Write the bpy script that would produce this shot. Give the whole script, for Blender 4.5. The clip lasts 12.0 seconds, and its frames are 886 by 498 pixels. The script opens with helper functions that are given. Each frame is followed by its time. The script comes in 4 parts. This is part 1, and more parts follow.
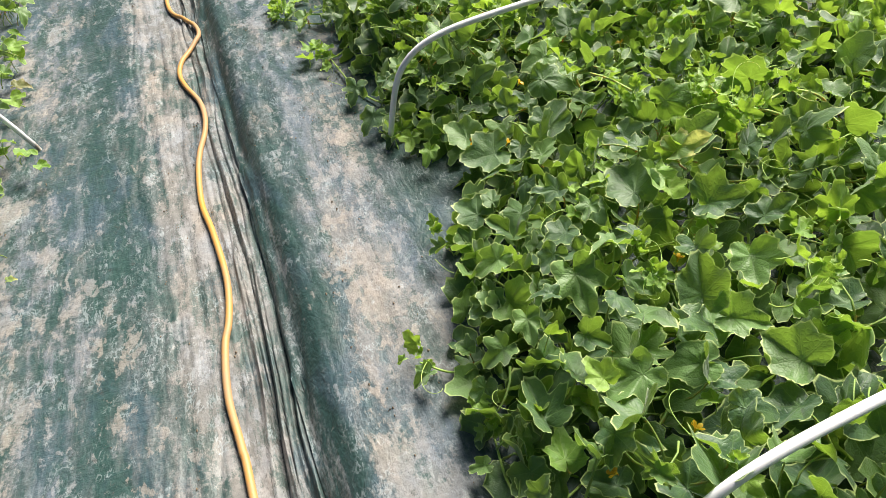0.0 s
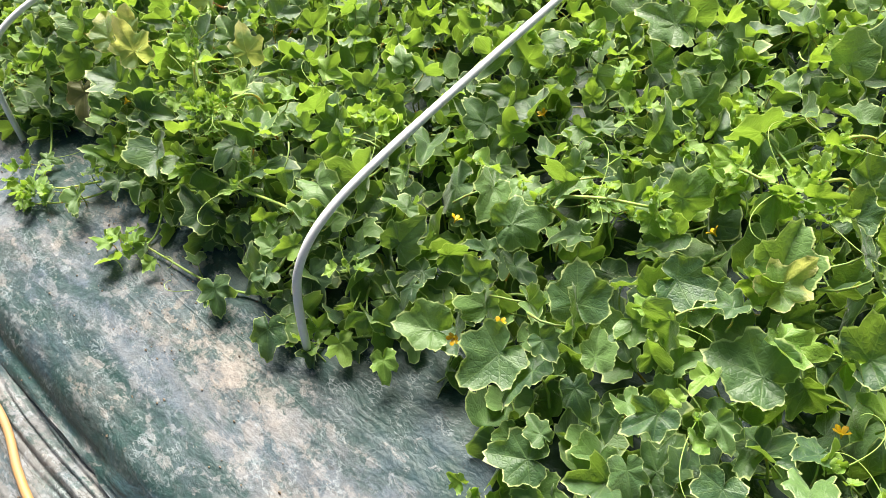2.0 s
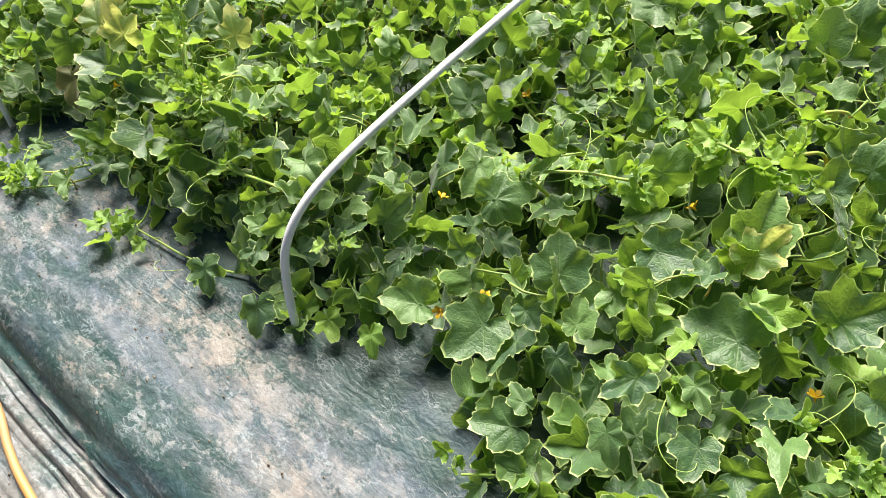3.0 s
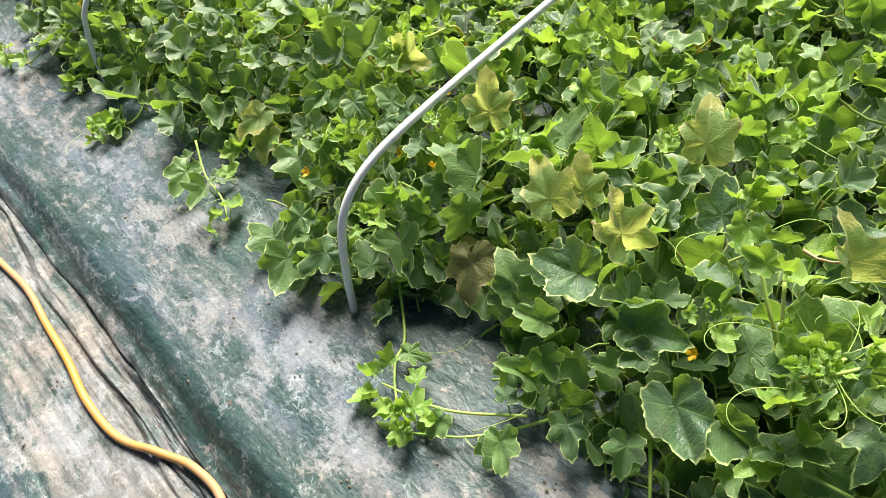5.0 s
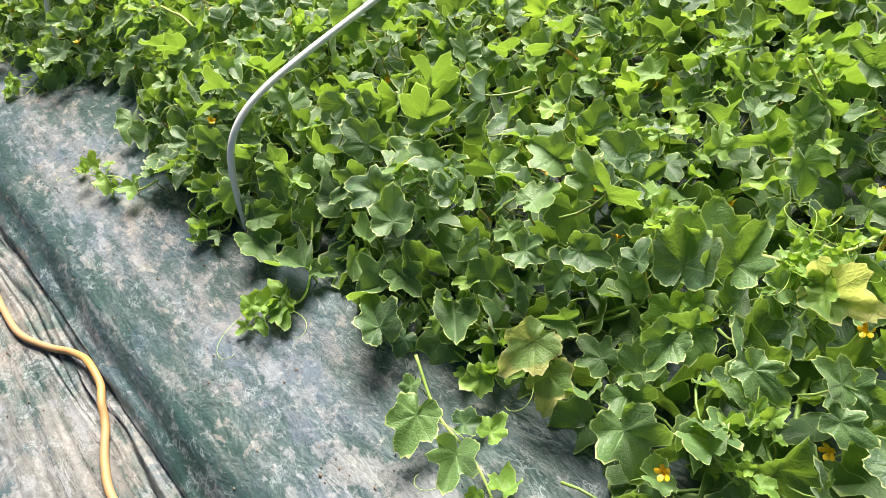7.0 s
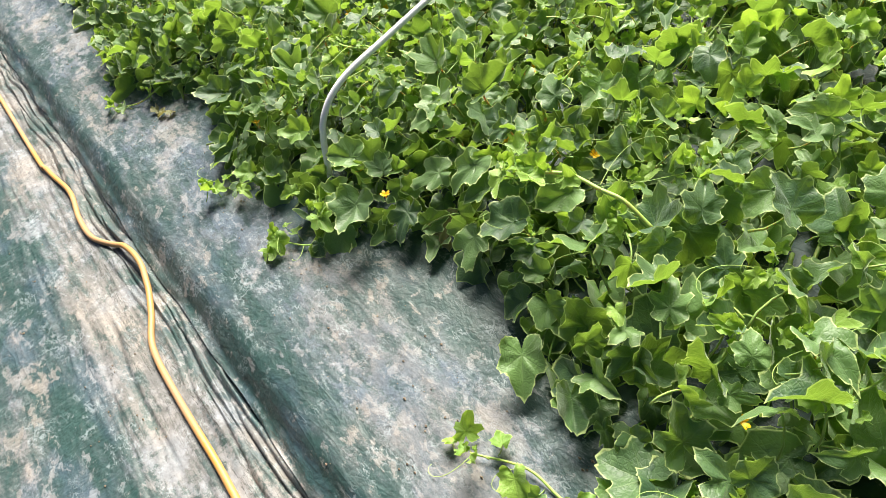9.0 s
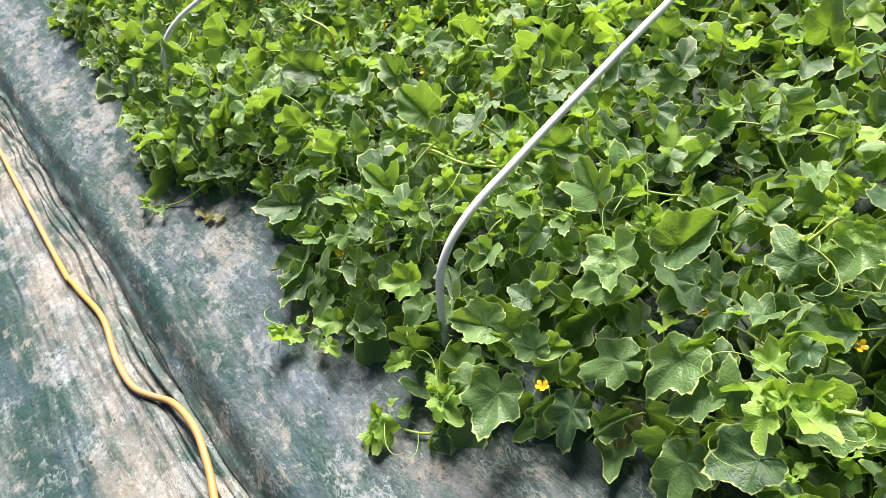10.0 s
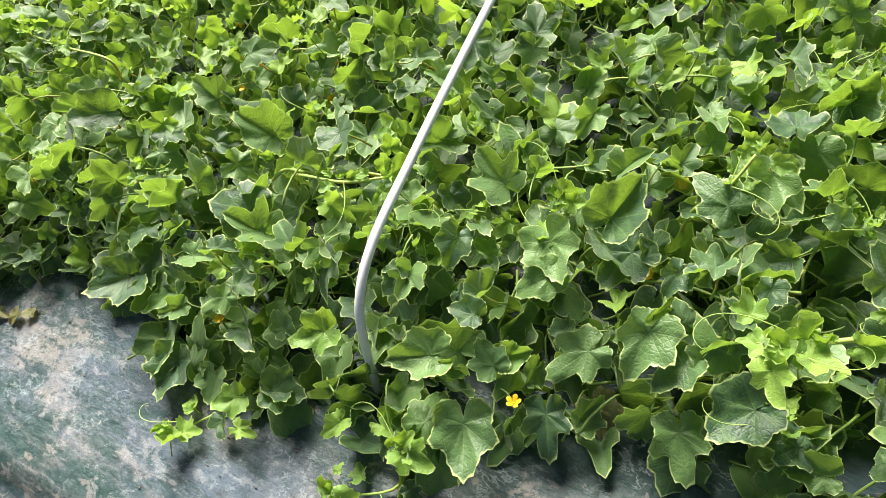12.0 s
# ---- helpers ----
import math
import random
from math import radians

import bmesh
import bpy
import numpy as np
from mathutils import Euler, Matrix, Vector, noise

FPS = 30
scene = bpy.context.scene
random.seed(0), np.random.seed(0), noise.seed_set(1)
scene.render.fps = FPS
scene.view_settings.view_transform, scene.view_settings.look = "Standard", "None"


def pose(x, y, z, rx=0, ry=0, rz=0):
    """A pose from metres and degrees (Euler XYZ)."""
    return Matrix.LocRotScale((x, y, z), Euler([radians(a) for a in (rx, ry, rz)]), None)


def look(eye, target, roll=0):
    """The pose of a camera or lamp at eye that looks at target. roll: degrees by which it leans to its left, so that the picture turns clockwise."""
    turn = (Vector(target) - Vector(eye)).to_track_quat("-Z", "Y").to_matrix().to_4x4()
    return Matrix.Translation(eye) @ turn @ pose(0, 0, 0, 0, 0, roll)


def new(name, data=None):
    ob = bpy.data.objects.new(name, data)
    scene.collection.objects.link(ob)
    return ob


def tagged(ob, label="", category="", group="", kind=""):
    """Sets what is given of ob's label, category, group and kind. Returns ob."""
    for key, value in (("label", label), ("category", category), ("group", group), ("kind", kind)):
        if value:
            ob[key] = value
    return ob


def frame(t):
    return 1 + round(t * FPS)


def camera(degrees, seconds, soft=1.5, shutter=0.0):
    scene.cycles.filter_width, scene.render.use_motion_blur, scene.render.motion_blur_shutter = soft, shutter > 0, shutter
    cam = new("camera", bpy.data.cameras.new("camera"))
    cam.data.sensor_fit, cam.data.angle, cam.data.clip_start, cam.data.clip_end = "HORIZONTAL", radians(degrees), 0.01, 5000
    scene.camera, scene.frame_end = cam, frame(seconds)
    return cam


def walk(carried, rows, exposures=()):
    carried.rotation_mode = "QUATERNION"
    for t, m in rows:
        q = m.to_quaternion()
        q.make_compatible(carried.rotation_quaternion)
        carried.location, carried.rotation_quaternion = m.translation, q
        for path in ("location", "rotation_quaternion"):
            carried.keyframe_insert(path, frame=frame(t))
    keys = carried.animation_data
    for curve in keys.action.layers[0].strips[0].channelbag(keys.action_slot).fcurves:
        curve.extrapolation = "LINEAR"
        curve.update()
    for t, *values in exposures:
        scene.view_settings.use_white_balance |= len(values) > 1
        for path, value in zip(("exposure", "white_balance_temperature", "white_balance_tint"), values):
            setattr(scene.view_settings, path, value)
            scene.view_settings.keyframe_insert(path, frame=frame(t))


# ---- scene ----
cam = camera(67.0, 12.0, soft=0.6)
PATH = [
    (0, (0.241, 0.103, 1.212), (0.523, 1.463, -0.226), -12.8),
    (0.5, (0.298, 0.444, 1.187), (0.646, 1.778, -0.262), -17.5),
    (1, (0.324, 0.657, 1.181), (0.709, 1.973, -0.275), -21.1),
    (1.5, (0.389, 0.81, 1.186), (0.941, 1.971, -0.347), -21.8),
    (2, (0.352, 0.917, 1.199), (1.029, 1.913, -0.398), -19.0),
    (2.5, (0.338, 0.859, 1.216), (1.031, 1.838, -0.384), -18.2),
    (2.7, (0.336, 0.824, 1.191), (1.029, 1.788, -0.418), -18.1),
    (4.3, (0.242, 1.698, 1.186), (0.867, 2.825, -0.344), -20.9),
    (4.5, (0.243, 1.812, 1.185), (0.87, 2.944, -0.34), -20.6),
    (5, (0.224, 2.136, 1.16), (0.849, 3.266, -0.368), -20.4),
    (5.5, (0.21, 2.388, 1.182), (0.831, 3.531, -0.337), -20.8),
    (6, (0.275, 2.67, 1.157), (0.904, 3.824, -0.35), -20.8),
    (6.5, (0.321, 2.88, 1.166), (0.959, 4.046, -0.329), -20.4),
    (7, (0.282, 3.106, 1.142), (0.922, 4.289, -0.339), -20.4),
    (7.5, (0.218, 3.432, 1.177), (0.857, 4.61, -0.308), -19.8),
    (7.7, (0.198, 3.555, 1.162), (0.829, 4.752, -0.311), -20.2),
    (9.3, (0.272, 4.765, 1.222), (0.719, 6.052, -0.242), -27.0),
    (9.5, (0.301, 4.905, 1.212), (0.745, 6.201, -0.245), -27.2),
    (10, (0.368, 5.162, 1.21), (0.818, 6.468, -0.237), -28.6),
    (10.5, (0.4, 5.32, 1.201), (1.007, 6.433, -0.346), -29.9),
    (11, (0.353, 5.426, 1.211), (1.09, 6.289, -0.436), -26.5),
    (11.5, (0.334, 5.394, 1.247), (1.113, 6.254, -0.382), -25.4),
    (12, (0.335, 5.423, 1.192), (1.106, 6.272, -0.447), -25.4),
]
walk(cam, [(t, look(eye, target, roll)) for t, eye, target, roll in PATH], exposures=((0.0, 0.26), (1.0, 0.39), (2.0, 0.56), (12.0, 0.57)))

# ---- world, sun and exposure ----
SUN_AZ, SUN_EL = 54.0, 45.0          # degrees from +y towards +x, and above the horizon
world = bpy.data.worlds.new("world")
scene.world = world
world.use_nodes = True
wn = world.node_tree
sky = wn.nodes.new("ShaderNodeTexSky")
sky.sky_type = "NISHITA"
sky.sun_disc = False
sky.sun_elevation, sky.sun_rotation = radians(SUN_EL), radians(SUN_AZ)
sky.dust_density = 3.0
wn.nodes["Background"].inputs["Strength"].default_value = 0.043
wn.links.new(sky.outputs["Color"], wn.nodes["Background"].inputs["Color"])
sun = new("sun", bpy.data.lights.new("sun", "SUN"))
sun.data.energy, sun.data.angle, sun.data.color = 9.0, radians(32.0), (1.0, 0.94, 0.82)
sun_way = Vector((math.sin(radians(SUN_AZ)) * math.cos(radians(SUN_EL)), math.cos(radians(SUN_AZ)) * math.cos(radians(SUN_EL)), math.sin(radians(SUN_EL))))
sun.matrix_world = look(sun_way * 20, (0, 0, 0))
scene.view_settings.exposure = 0.5


# ---- materials ----
class Nodes:
    """A small helper to write node trees."""

    def __init__(self, name):
        self.mat = bpy.data.materials.new(name)
        self.mat.use_nodes = True
        self.tree = self.mat.node_tree
        self.bsdf = self.tree.nodes["Principled BSDF"]
        self.out = self.tree.nodes["Material Output"]

    def add(self, kind, **inputs):
        n = self.tree.nodes.new(kind)
        for k, v in inputs.items():
            self.put(n, k.replace("_", " "), v)
        return n

    def put(self, n, key, v):
        s = n.inputs[int(key)] if key.isdigit() else n.inputs[key]
        if isinstance(v, bpy.types.NodeSocket):
            self.tree.links.new(v, s)
        else:
            s.default_value = v

    def math(self, op, a, b=0.0, c=0.0, clamp=False):
        n = self.tree.nodes.new("ShaderNodeMath")
        n.operation, n.use_clamp = op, clamp
        for i, v in enumerate((a, b, c)):
            self.put(n, str(i), v)
        return n.outputs[0]

    def mix(self, fac, a, b, mode="MIX"):
        n = self.tree.nodes.new("ShaderNodeMix")
        n.data_type, n.blend_type = "RGBA", mode
        self.put(n, "0", fac)
        self.put(n, "6", a if isinstance(a, bpy.types.NodeSocket) else (*a, 1))
        self.put(n, "7", b if isinstance(b, bpy.types.NodeSocket) else (*b, 1))
        return n.outputs[2]

    def step(self, v, lo, hi):
        n = self.tree.nodes.new("ShaderNodeMapRange")
        n.interpolation_type = "SMOOTHSTEP"
        self.put(n, "0", v)
        n.inputs[1].default_value, n.inputs[2].default_value = lo, hi
        return n.outputs[0]

    def coord(self, which="Object", scale=(1, 1, 1)):
        t = self.tree.nodes.new("ShaderNodeTexCoord")
        m = self.tree.nodes.new("ShaderNodeMapping")
        m.inputs["Scale"].default_value = scale
        self.tree.links.new(t.outputs[which], m.inputs["Vector"])
        return m.outputs[0]

    def noise(self, vec, scale, detail=4.0, rough=0.55, distort=0.0):
        return self.add("ShaderNodeTexNoise", Vector=vec, Scale=scale, Detail=detail, Roughness=rough, Distortion=distort).outputs["Fac"]

    def bump(self, height, strength, distance):
        return self.add("ShaderNodeBump", Height=height, Strength=strength, Distance=distance).outputs[0]

    def set(self, **kw):
        for k, v in kw.items():
            key = k.replace("_", " ")
            if isinstance(v, tuple) and len(v) == 3:
                v = (*v, 1)
            self.put(self.bsdf, key, v)
        return self.mat


def film_material(name):
    """Dark green plastic film under dragged dust, dried mud and a net of fine creases, with some shade and highlights
    painted in.
    """
    m = Nodes(name)
    p = m.coord("Object")
    sep = m.add("ShaderNodeSeparateXYZ", Vector=p)

    def warped(vec, scale, by):
        n = m.add("ShaderNodeTexNoise", Vector=vec, Scale=scale, Detail=4.0)
        d = m.add("ShaderNodeVectorMath")
        d.operation = "MULTIPLY_ADD"
        m.put(d, "0", n.outputs["Color"])
        d.inputs[1].default_value = (by, by, by)
        m.put(d, "2", vec)
        return d.outputs[0]

    def centred(v, k):
        return m.math("MULTIPLY", m.math("SUBTRACT", v, 0.5), k)

    wob = m.noise(m.coord("Object", (1.2, 0.6, 1)), 2.6, 5, 0.6)
    x = m.math("ADD", sep.outputs[0], centred(wob, 0.16))
    patch_p = warped(m.coord("Object", (1.0, 0.50, 1)), 5.0, 0.10)
    drag_p = warped(m.coord("Object", (5.0, 0.75, 1)), 3.0, 0.25)
    big = m.noise(patch_p, 4.2, 10, 0.60)
    mid = m.noise(warped(m.coord("Object", (2.2, 0.85, 1)), 5.0, 0.13), 11.0, 8, 0.64)
    drag = m.noise(drag_p, 4.0, 9, 0.66)
    grit = m.noise(p, 95.0, 6, 0.72)
    streak = m.noise(warped(m.coord("Object", (9.0, 0.7, 1)), 2.0, 0.35), 6.0, 8, 0.68)
    middle = m.step(m.math("ABSOLUTE", m.math("ADD", x, 0.10)), 0.22, 0.08)
    slope = m.step(m.math("ABSOLUTE", m.math("SUBTRACT", x, 0.095)), 0.085, 0.04)
    # how muddy each lengthwise strip of the path is, and how far shade darkens it
    ramp = m.add("ShaderNodeValToRGB", Fac=m.math("MULTIPLY_ADD", x, 0.5, 0.5))
    # the low values on the furrow slope and under the leaves paint in shade
    strips = ((-1.0, 0.54), (-0.60, 0.54), (-0.50, 0.48), (-0.43, 0.36), (-0.38, 0.27), (-0.30, 0.28), (-0.25, 0.46), (-0.20, 0.62), (-0.09, 0.62), (-0.03, 0.57), (0.02, 0.46), (0.05, 0.26), (0.10, 0.22),
              (0.17, 0.42), (0.26, 0.60), (0.36, 0.58), (0.45, 0.40), (0.56, 0.10), (0.66, 0.0))
    el = ramp.color_ramp.elements
    for i, (at, v) in enumerate(strips):
        e = el[i] if i < 2 else el.new((at + 1) / 2)
        e.position, e.color = (at + 1) / 2, (v, v, v, 1)
    strip = ramp.outputs[0]
    amount = m.math("ADD", m.math("ADD", centred(big, 0.66), centred(mid, 0.92)), m.math("ADD", centred(drag, 0.40), centred(grit, 0.36)))
    amount = m.math("ADD", amount, m.math("MULTIPLY", centred(streak, 1.0), m.math("MULTIPLY_ADD", middle, 0.55, 0.04)))
    amount = m.math("ADD", amount, m.math("MULTIPLY_ADD", strip, 0.80, 0.055))
    salt = m.noise(p, 150.0, 5, 0.75)
    veil = m.step(m.math("ADD", amount, m.math("ADD", centred(drag, 0.5), m.math("ADD", centred(salt, 0.3), m.math("MULTIPLY", slope, 0.06)))), 0.20, 0.62)
    mud = m.step(m.math("ADD", amount, centred(salt, 0.22)), 0.45, 0.59)
    cake_n = m.noise(warped(m.coord("Object", (1.0, 0.6, 1)), 6.0, 0.08), 6.5, 9, 0.60)
    cake = m.step(m.math("ADD", cake_n, m.math("ADD", m.math("MULTIPLY", strip, 0.34), m.math("ADD", centred(mid, 0.22), centred(grit, 0.22)))), 0.725, 0.785)
    green = m.mix(m.noise(patch_p, 7.0, 8, 0.65), (0.013, 0.034, 0.036), (0.036, 0.082, 0.074))
    green = m.mix(m.math("MULTIPLY", m.step(m.noise(patch_p, 6.0, 6, 0.6), 0.48, 0.64), 0.75), green, (0.045, 0.078, 0.105))
    tone = m.step(m.noise(patch_p, 5.0, 8, 0.62), 0.36, 0.64)
    dust = m.mix(tone, (0.094, 0.124, 0.168), (0.190, 0.186, 0.190))
    dust = m.mix(m.math("MULTIPLY", middle, 0.65), dust, (0.190, 0.168, 0.148))
    clay = m.mix(tone, (0.245, 0.262, 0.295), (0.300, 0.262, 0.235))
    col = m.mix(m.math("MULTIPLY", veil, 0.42), green, dust)
    col = m.mix(m.math("MULTIPLY", mud, 0.80), col, dust)
    col = m.mix(m.math("MULTIPLY", cake, 0.62), col, clay)
    # short pale scratches, and highlights of creases painted as pale lines, in loose flocks
    scratch_glint_p = warped(m.coord("Object", (1.9, 1.0, 1)), 7.0, 0.10)
    flock = m.step(m.noise(patch_p, 9.0, 6, 0.65), 0.42, 0.58)
    s1 = m.step(m.math("ABSOLUTE", m.math("SUBTRACT", m.noise(scratch_glint_p, 13.0, 3, 0.6), 0.5)), 0.028, 0.006)
    s2 = m.step(m.math("ABSOLUTE", m.math("SUBTRACT", m.noise(scratch_glint_p, 27.0, 3, 0.6), 0.52)), 0.030, 0.006)
    scratch_glint = m.math("MULTIPLY", m.math("MAXIMUM", s1, s2), m.math("MULTIPLY", flock, m.step(m.noise(p, 17.0, 4, 0.6), 0.46, 0.58)))
    col = m.mix(m.math("MULTIPLY", scratch_glint, 0.42), col, (0.38, 0.43, 0.46))
    # crisp flakes of dried mud, thickest where the strip is muddy
    flake_n = m.noise(warped(m.coord("Object", (1.5, 0.8, 1)), 8.0, 0.10), 19.0, 7, 0.66)
    flake = m.step(m.math("ADD", flake_n, m.math("ADD", m.math("MULTIPLY", strip, 0.10), centred(big, 0.30))), 0.605, 0.660)
    col = m.mix(m.math("MULTIPLY", flake, 0.55), col, clay)
    # pale rubbed lines along the path, and painted shade in the slits between folds
    rub = m.math("MULTIPLY", m.math("MULTIPLY", m.step(strip, 0.0, 0.2), m.step(m.math("ADD", drag, centred(grit, 0.3)), 0.55, 0.68)), m.math("MULTIPLY_ADD", slope, 0.35, 0.18))
    col = m.mix(rub, col, (0.30, 0.31, 0.32))
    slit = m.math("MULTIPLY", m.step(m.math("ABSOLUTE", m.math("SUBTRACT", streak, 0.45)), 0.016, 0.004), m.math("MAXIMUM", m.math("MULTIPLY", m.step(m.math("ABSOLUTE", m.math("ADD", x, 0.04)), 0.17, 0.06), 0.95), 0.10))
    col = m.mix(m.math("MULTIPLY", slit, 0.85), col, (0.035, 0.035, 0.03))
    # crumbs and pits
    speck = m.step(m.noise(m.coord("Object", (1.2, 0.8, 1)), 30.0, 8, 0.74), 0.60, 0.65)
    col = m.mix(m.math("MULTIPLY", speck, 0.6), col, (0.045, 0.050, 0.050))
    pale = m.step(m.noise(m.coord("Object", (1.1, 0.8, 1)), 41.0, 8, 0.74), 0.61, 0.66)
    col = m.mix(m.math("MULTIPLY", pale, m.math("MULTIPLY", strip, 0.7)), col, (0.42, 0.40, 0.38))
    col = m.mix(0.6, col, m.mix(m.step(m.noise(p, 60.0, 7, 0.74), 0.34, 0.66), (0.72, 0.72, 0.72), (1.18, 1.18, 1.18)), "MULTIPLY")
    n1 = m.noise(warped(m.coord("Object", (2.6, 0.5, 1)), 3.0, 0.25), 7.0, 2, 0.5)
    fold = m.math("SUBTRACT", 1.0, m.math("MULTIPLY", m.math("ABSOLUTE", m.math("SUBTRACT", n1, 0.5)), 7.0), clamp=True)
    h = m.math("MULTIPLY", m.math("POWER", fold, 3.0), m.math("MULTIPLY", m.step(m.noise(patch_p, 3.0, 3), 0.48, 0.62), 0.4))
    # crosswise crinkles, strongest where the sheet lies slack across the path
    n2 = m.noise(warped(m.coord("Object", (0.9, 2.4, 1)), 6.0, 0.14), 11.0, 4, 0.6)
    cross = m.math("SUBTRACT", 1.0, m.math("MULTIPLY", m.math("ABSOLUTE", m.math("SUBTRACT", n2, 0.5)), 8.0), clamp=True)
    h = m.math("ADD", h, m.math("MULTIPLY", cross, m.math("MULTIPLY_ADD", m.step(sep.outputs[0], -0.18, -0.30), 0.38, 0.10)))
    h = m.math("ADD", h, m.math("MULTIPLY", scratch_glint, 0.12))
    h = m.math("ADD", h, m.math("MULTIPLY", mid, 0.6))
    h = m.math("ADD", h, m.math("MULTIPLY", flake, 0.10))
    n3 = m.noise(warped(m.coord("Object", (1.5, 0.9, 1)), 7.0, 0.10), 15.0, 4, 0.55)
    h = m.math("ADD", h, m.math("MULTIPLY", m.math("ABSOLUTE", m.math("SUBTRACT", n3, 0.5)), 3.4))
    h = m.math("ADD", h, m.math("MULTIPLY", m.math("ADD", mid, grit), m.math("MULTIPLY_ADD", mud, 0.35, 0.12)))
    h = m.math("ADD", h, m.math("MULTIPLY", streak, m.math("MULTIPLY_ADD", middle, 0.5, 0.02)))
    rough = m.math("MULTIPLY_ADD", mud, 0.20, m.math("MULTIPLY_ADD", grit, 0.16, 0.42))
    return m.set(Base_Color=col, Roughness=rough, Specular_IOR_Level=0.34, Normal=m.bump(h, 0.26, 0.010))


def leaf_material(name, dark, light, rim, through_col, trans, joined=False, brown=None, vein=(0.16, 0.25, 0.09)):
    """A leaf blade: darker and lighter ones, pale palmate veins, a pale rim with its backlit gleam painted in, quilted
    relief; light comes through it.
    """
    m = Nodes(name)
    uv = m.add("ShaderNodeUVMap")
    uv.uv_map = "flat"
    sep = m.add("ShaderNodeSeparateXYZ", Vector=uv.outputs[0])
    u, v = m.math("ABSOLUTE", sep.outputs[0]), sep.outputs[1]
    if joined:
        rnd = m.add("ShaderNodeNewGeometry").outputs["Random Per Island"]
    else:
        rnd = m.add("ShaderNodeObjectInfo").outputs["Random"]
    veins, ribs = None, None
    for a in (0.0, 50.0, 104.0):
        s, c = math.sin(radians(a)), math.cos(radians(a))
        along = m.math("ADD", m.math("MULTIPLY", u, s), m.math("MULTIPLY", v, c))
        off = m.math("ABSOLUTE", m.math("SUBTRACT", m.math("MULTIPLY", u, c), m.math("MULTIPLY", v, s)))
        width = m.math("MULTIPLY_ADD", along, -0.012, 0.024)
        line = m.math("MULTIPLY", m.step(m.math("DIVIDE", off, width), 1.0, 0.3), m.step(along, 0.0, 0.05))
        # side veins leave the main one at half a right angle, within its own part of the blade
        saw = m.math("ABSOLUTE", m.math("SUBTRACT", m.math("FRACT", m.math("MULTIPLY", m.math("SUBTRACT", along, m.math("MULTIPLY", off, 0.9)), 5.2)), 0.5))
        own = m.math("MULTIPLY", m.step(m.math("SUBTRACT", off, m.math("MULTIPLY", along, 0.50)), 0.02, -0.02), m.step(along, 0.02, 0.12))
        side = m.math("MULTIPLY", m.step(saw, 0.075, 0.02), own)
        veins = line if veins is None else m.math("MAXIMUM", veins, line)
        ribs = side if ribs is None else m.math("MAXIMUM", ribs, side)
    shift = m.add("ShaderNodeVectorMath", )
    shift.operation = "ADD"
    m.put(shift, "0", uv.outputs[0])
    comb = m.add("ShaderNodeCombineXYZ", X=m.math("MULTIPLY", rnd, 37.0), Y=m.math("MULTIPLY", rnd, 11.0))
    m.put(shift, "1", comb.outputs[0])
    vor = m.add("ShaderNodeTexVoronoi", Vector=shift.outputs[0], Scale=9.0)
    vor.feature = "DISTANCE_TO_EDGE"
    cell = m.step(vor.outputs["Distance"], 0.0, 0.22)
    blotch = m.noise(shift.outputs[0], 2.3, 4, 0.6)
    col = m.mix(m.step(rnd, 0.1, 1.0), dark, light)
    col = m.mix(m.math("MULTIPLY", m.step(blotch, 0.42, 0.68), 0.45), col, light)
    col = m.mix(m.math("MULTIPLY", m.math("SUBTRACT", 1.0, cell), 0.035), col, vein)
    if brown:
        far = m.math("SQRT", m.math("ADD", m.math("MULTIPLY", u, u), m.math("MULTIPLY", v, v)))
        patch = m.step(m.math("ADD", m.noise(shift.outputs[0], 1.7, 5, 0.6), m.math("MULTIPLY", m.math("SUBTRACT", far, 0.50), 0.95)), 0.50, 0.68)
        col = m.mix(m.math("MULTIPLY", patch, 0.85), col, brown)
    col = m.mix(m.math("MULTIPLY", ribs, 0.13), col, vein)
    col = m.mix(m.math("MULTIPLY", veins, 0.50), col, vein)
    mottle = m.noise(shift.outputs[0], 9.0, 6, 0.7)
    col = m.mix(0.55, col, m.mix(m.step(mottle, 0.32, 0.68), (0.80, 0.82, 0.84), (1.20, 1.18, 1.16)), "MULTIPLY")
    # the rim colour is brighter than the blade's own margin, for backlit edge hairs
    edge = m.add("ShaderNodeAttribute")
    edge.attribute_name = "rim"
    col = m.mix(m.math("MULTIPLY", m.step(edge.outputs["Fac"], 0.12, 0.60), m.math("MULTIPLY_ADD", m.math("FRACT", m.math("MULTIPLY", rnd, 7.3)), 0.40, 0.62)), col, rim)
    h = m.math("SUBTRACT", m.math("MULTIPLY_ADD", mottle, 0.5, m.math("MULTIPLY", cell, 0.6)), m.math("MAXIMUM", m.math("MULTIPLY", ribs, 0.6), veins))
    nrm = m.bump(h, 0.22, 0.004)
    m.set(Base_Color=col, Roughness=m.math("MULTIPLY_ADD", blotch, 0.24, 0.36), Specular_IOR_Level=0.5, Sheen_Weight=0.30, Sheen_Roughness=0.45, Normal=nrm)
    tl = m.add("ShaderNodeBsdfTranslucent", Color=m.mix(0.65, col, through_col), Normal=nrm)
    mx = m.add("ShaderNodeMixShader")
    m.put(mx, "0", trans)
    m.put(mx, "1", m.bsdf.outputs[0])
    m.put(mx, "2", tl.outputs[0])
    m.tree.links.new(mx.outputs[0], m.out.inputs["Surface"])
    return m.mat


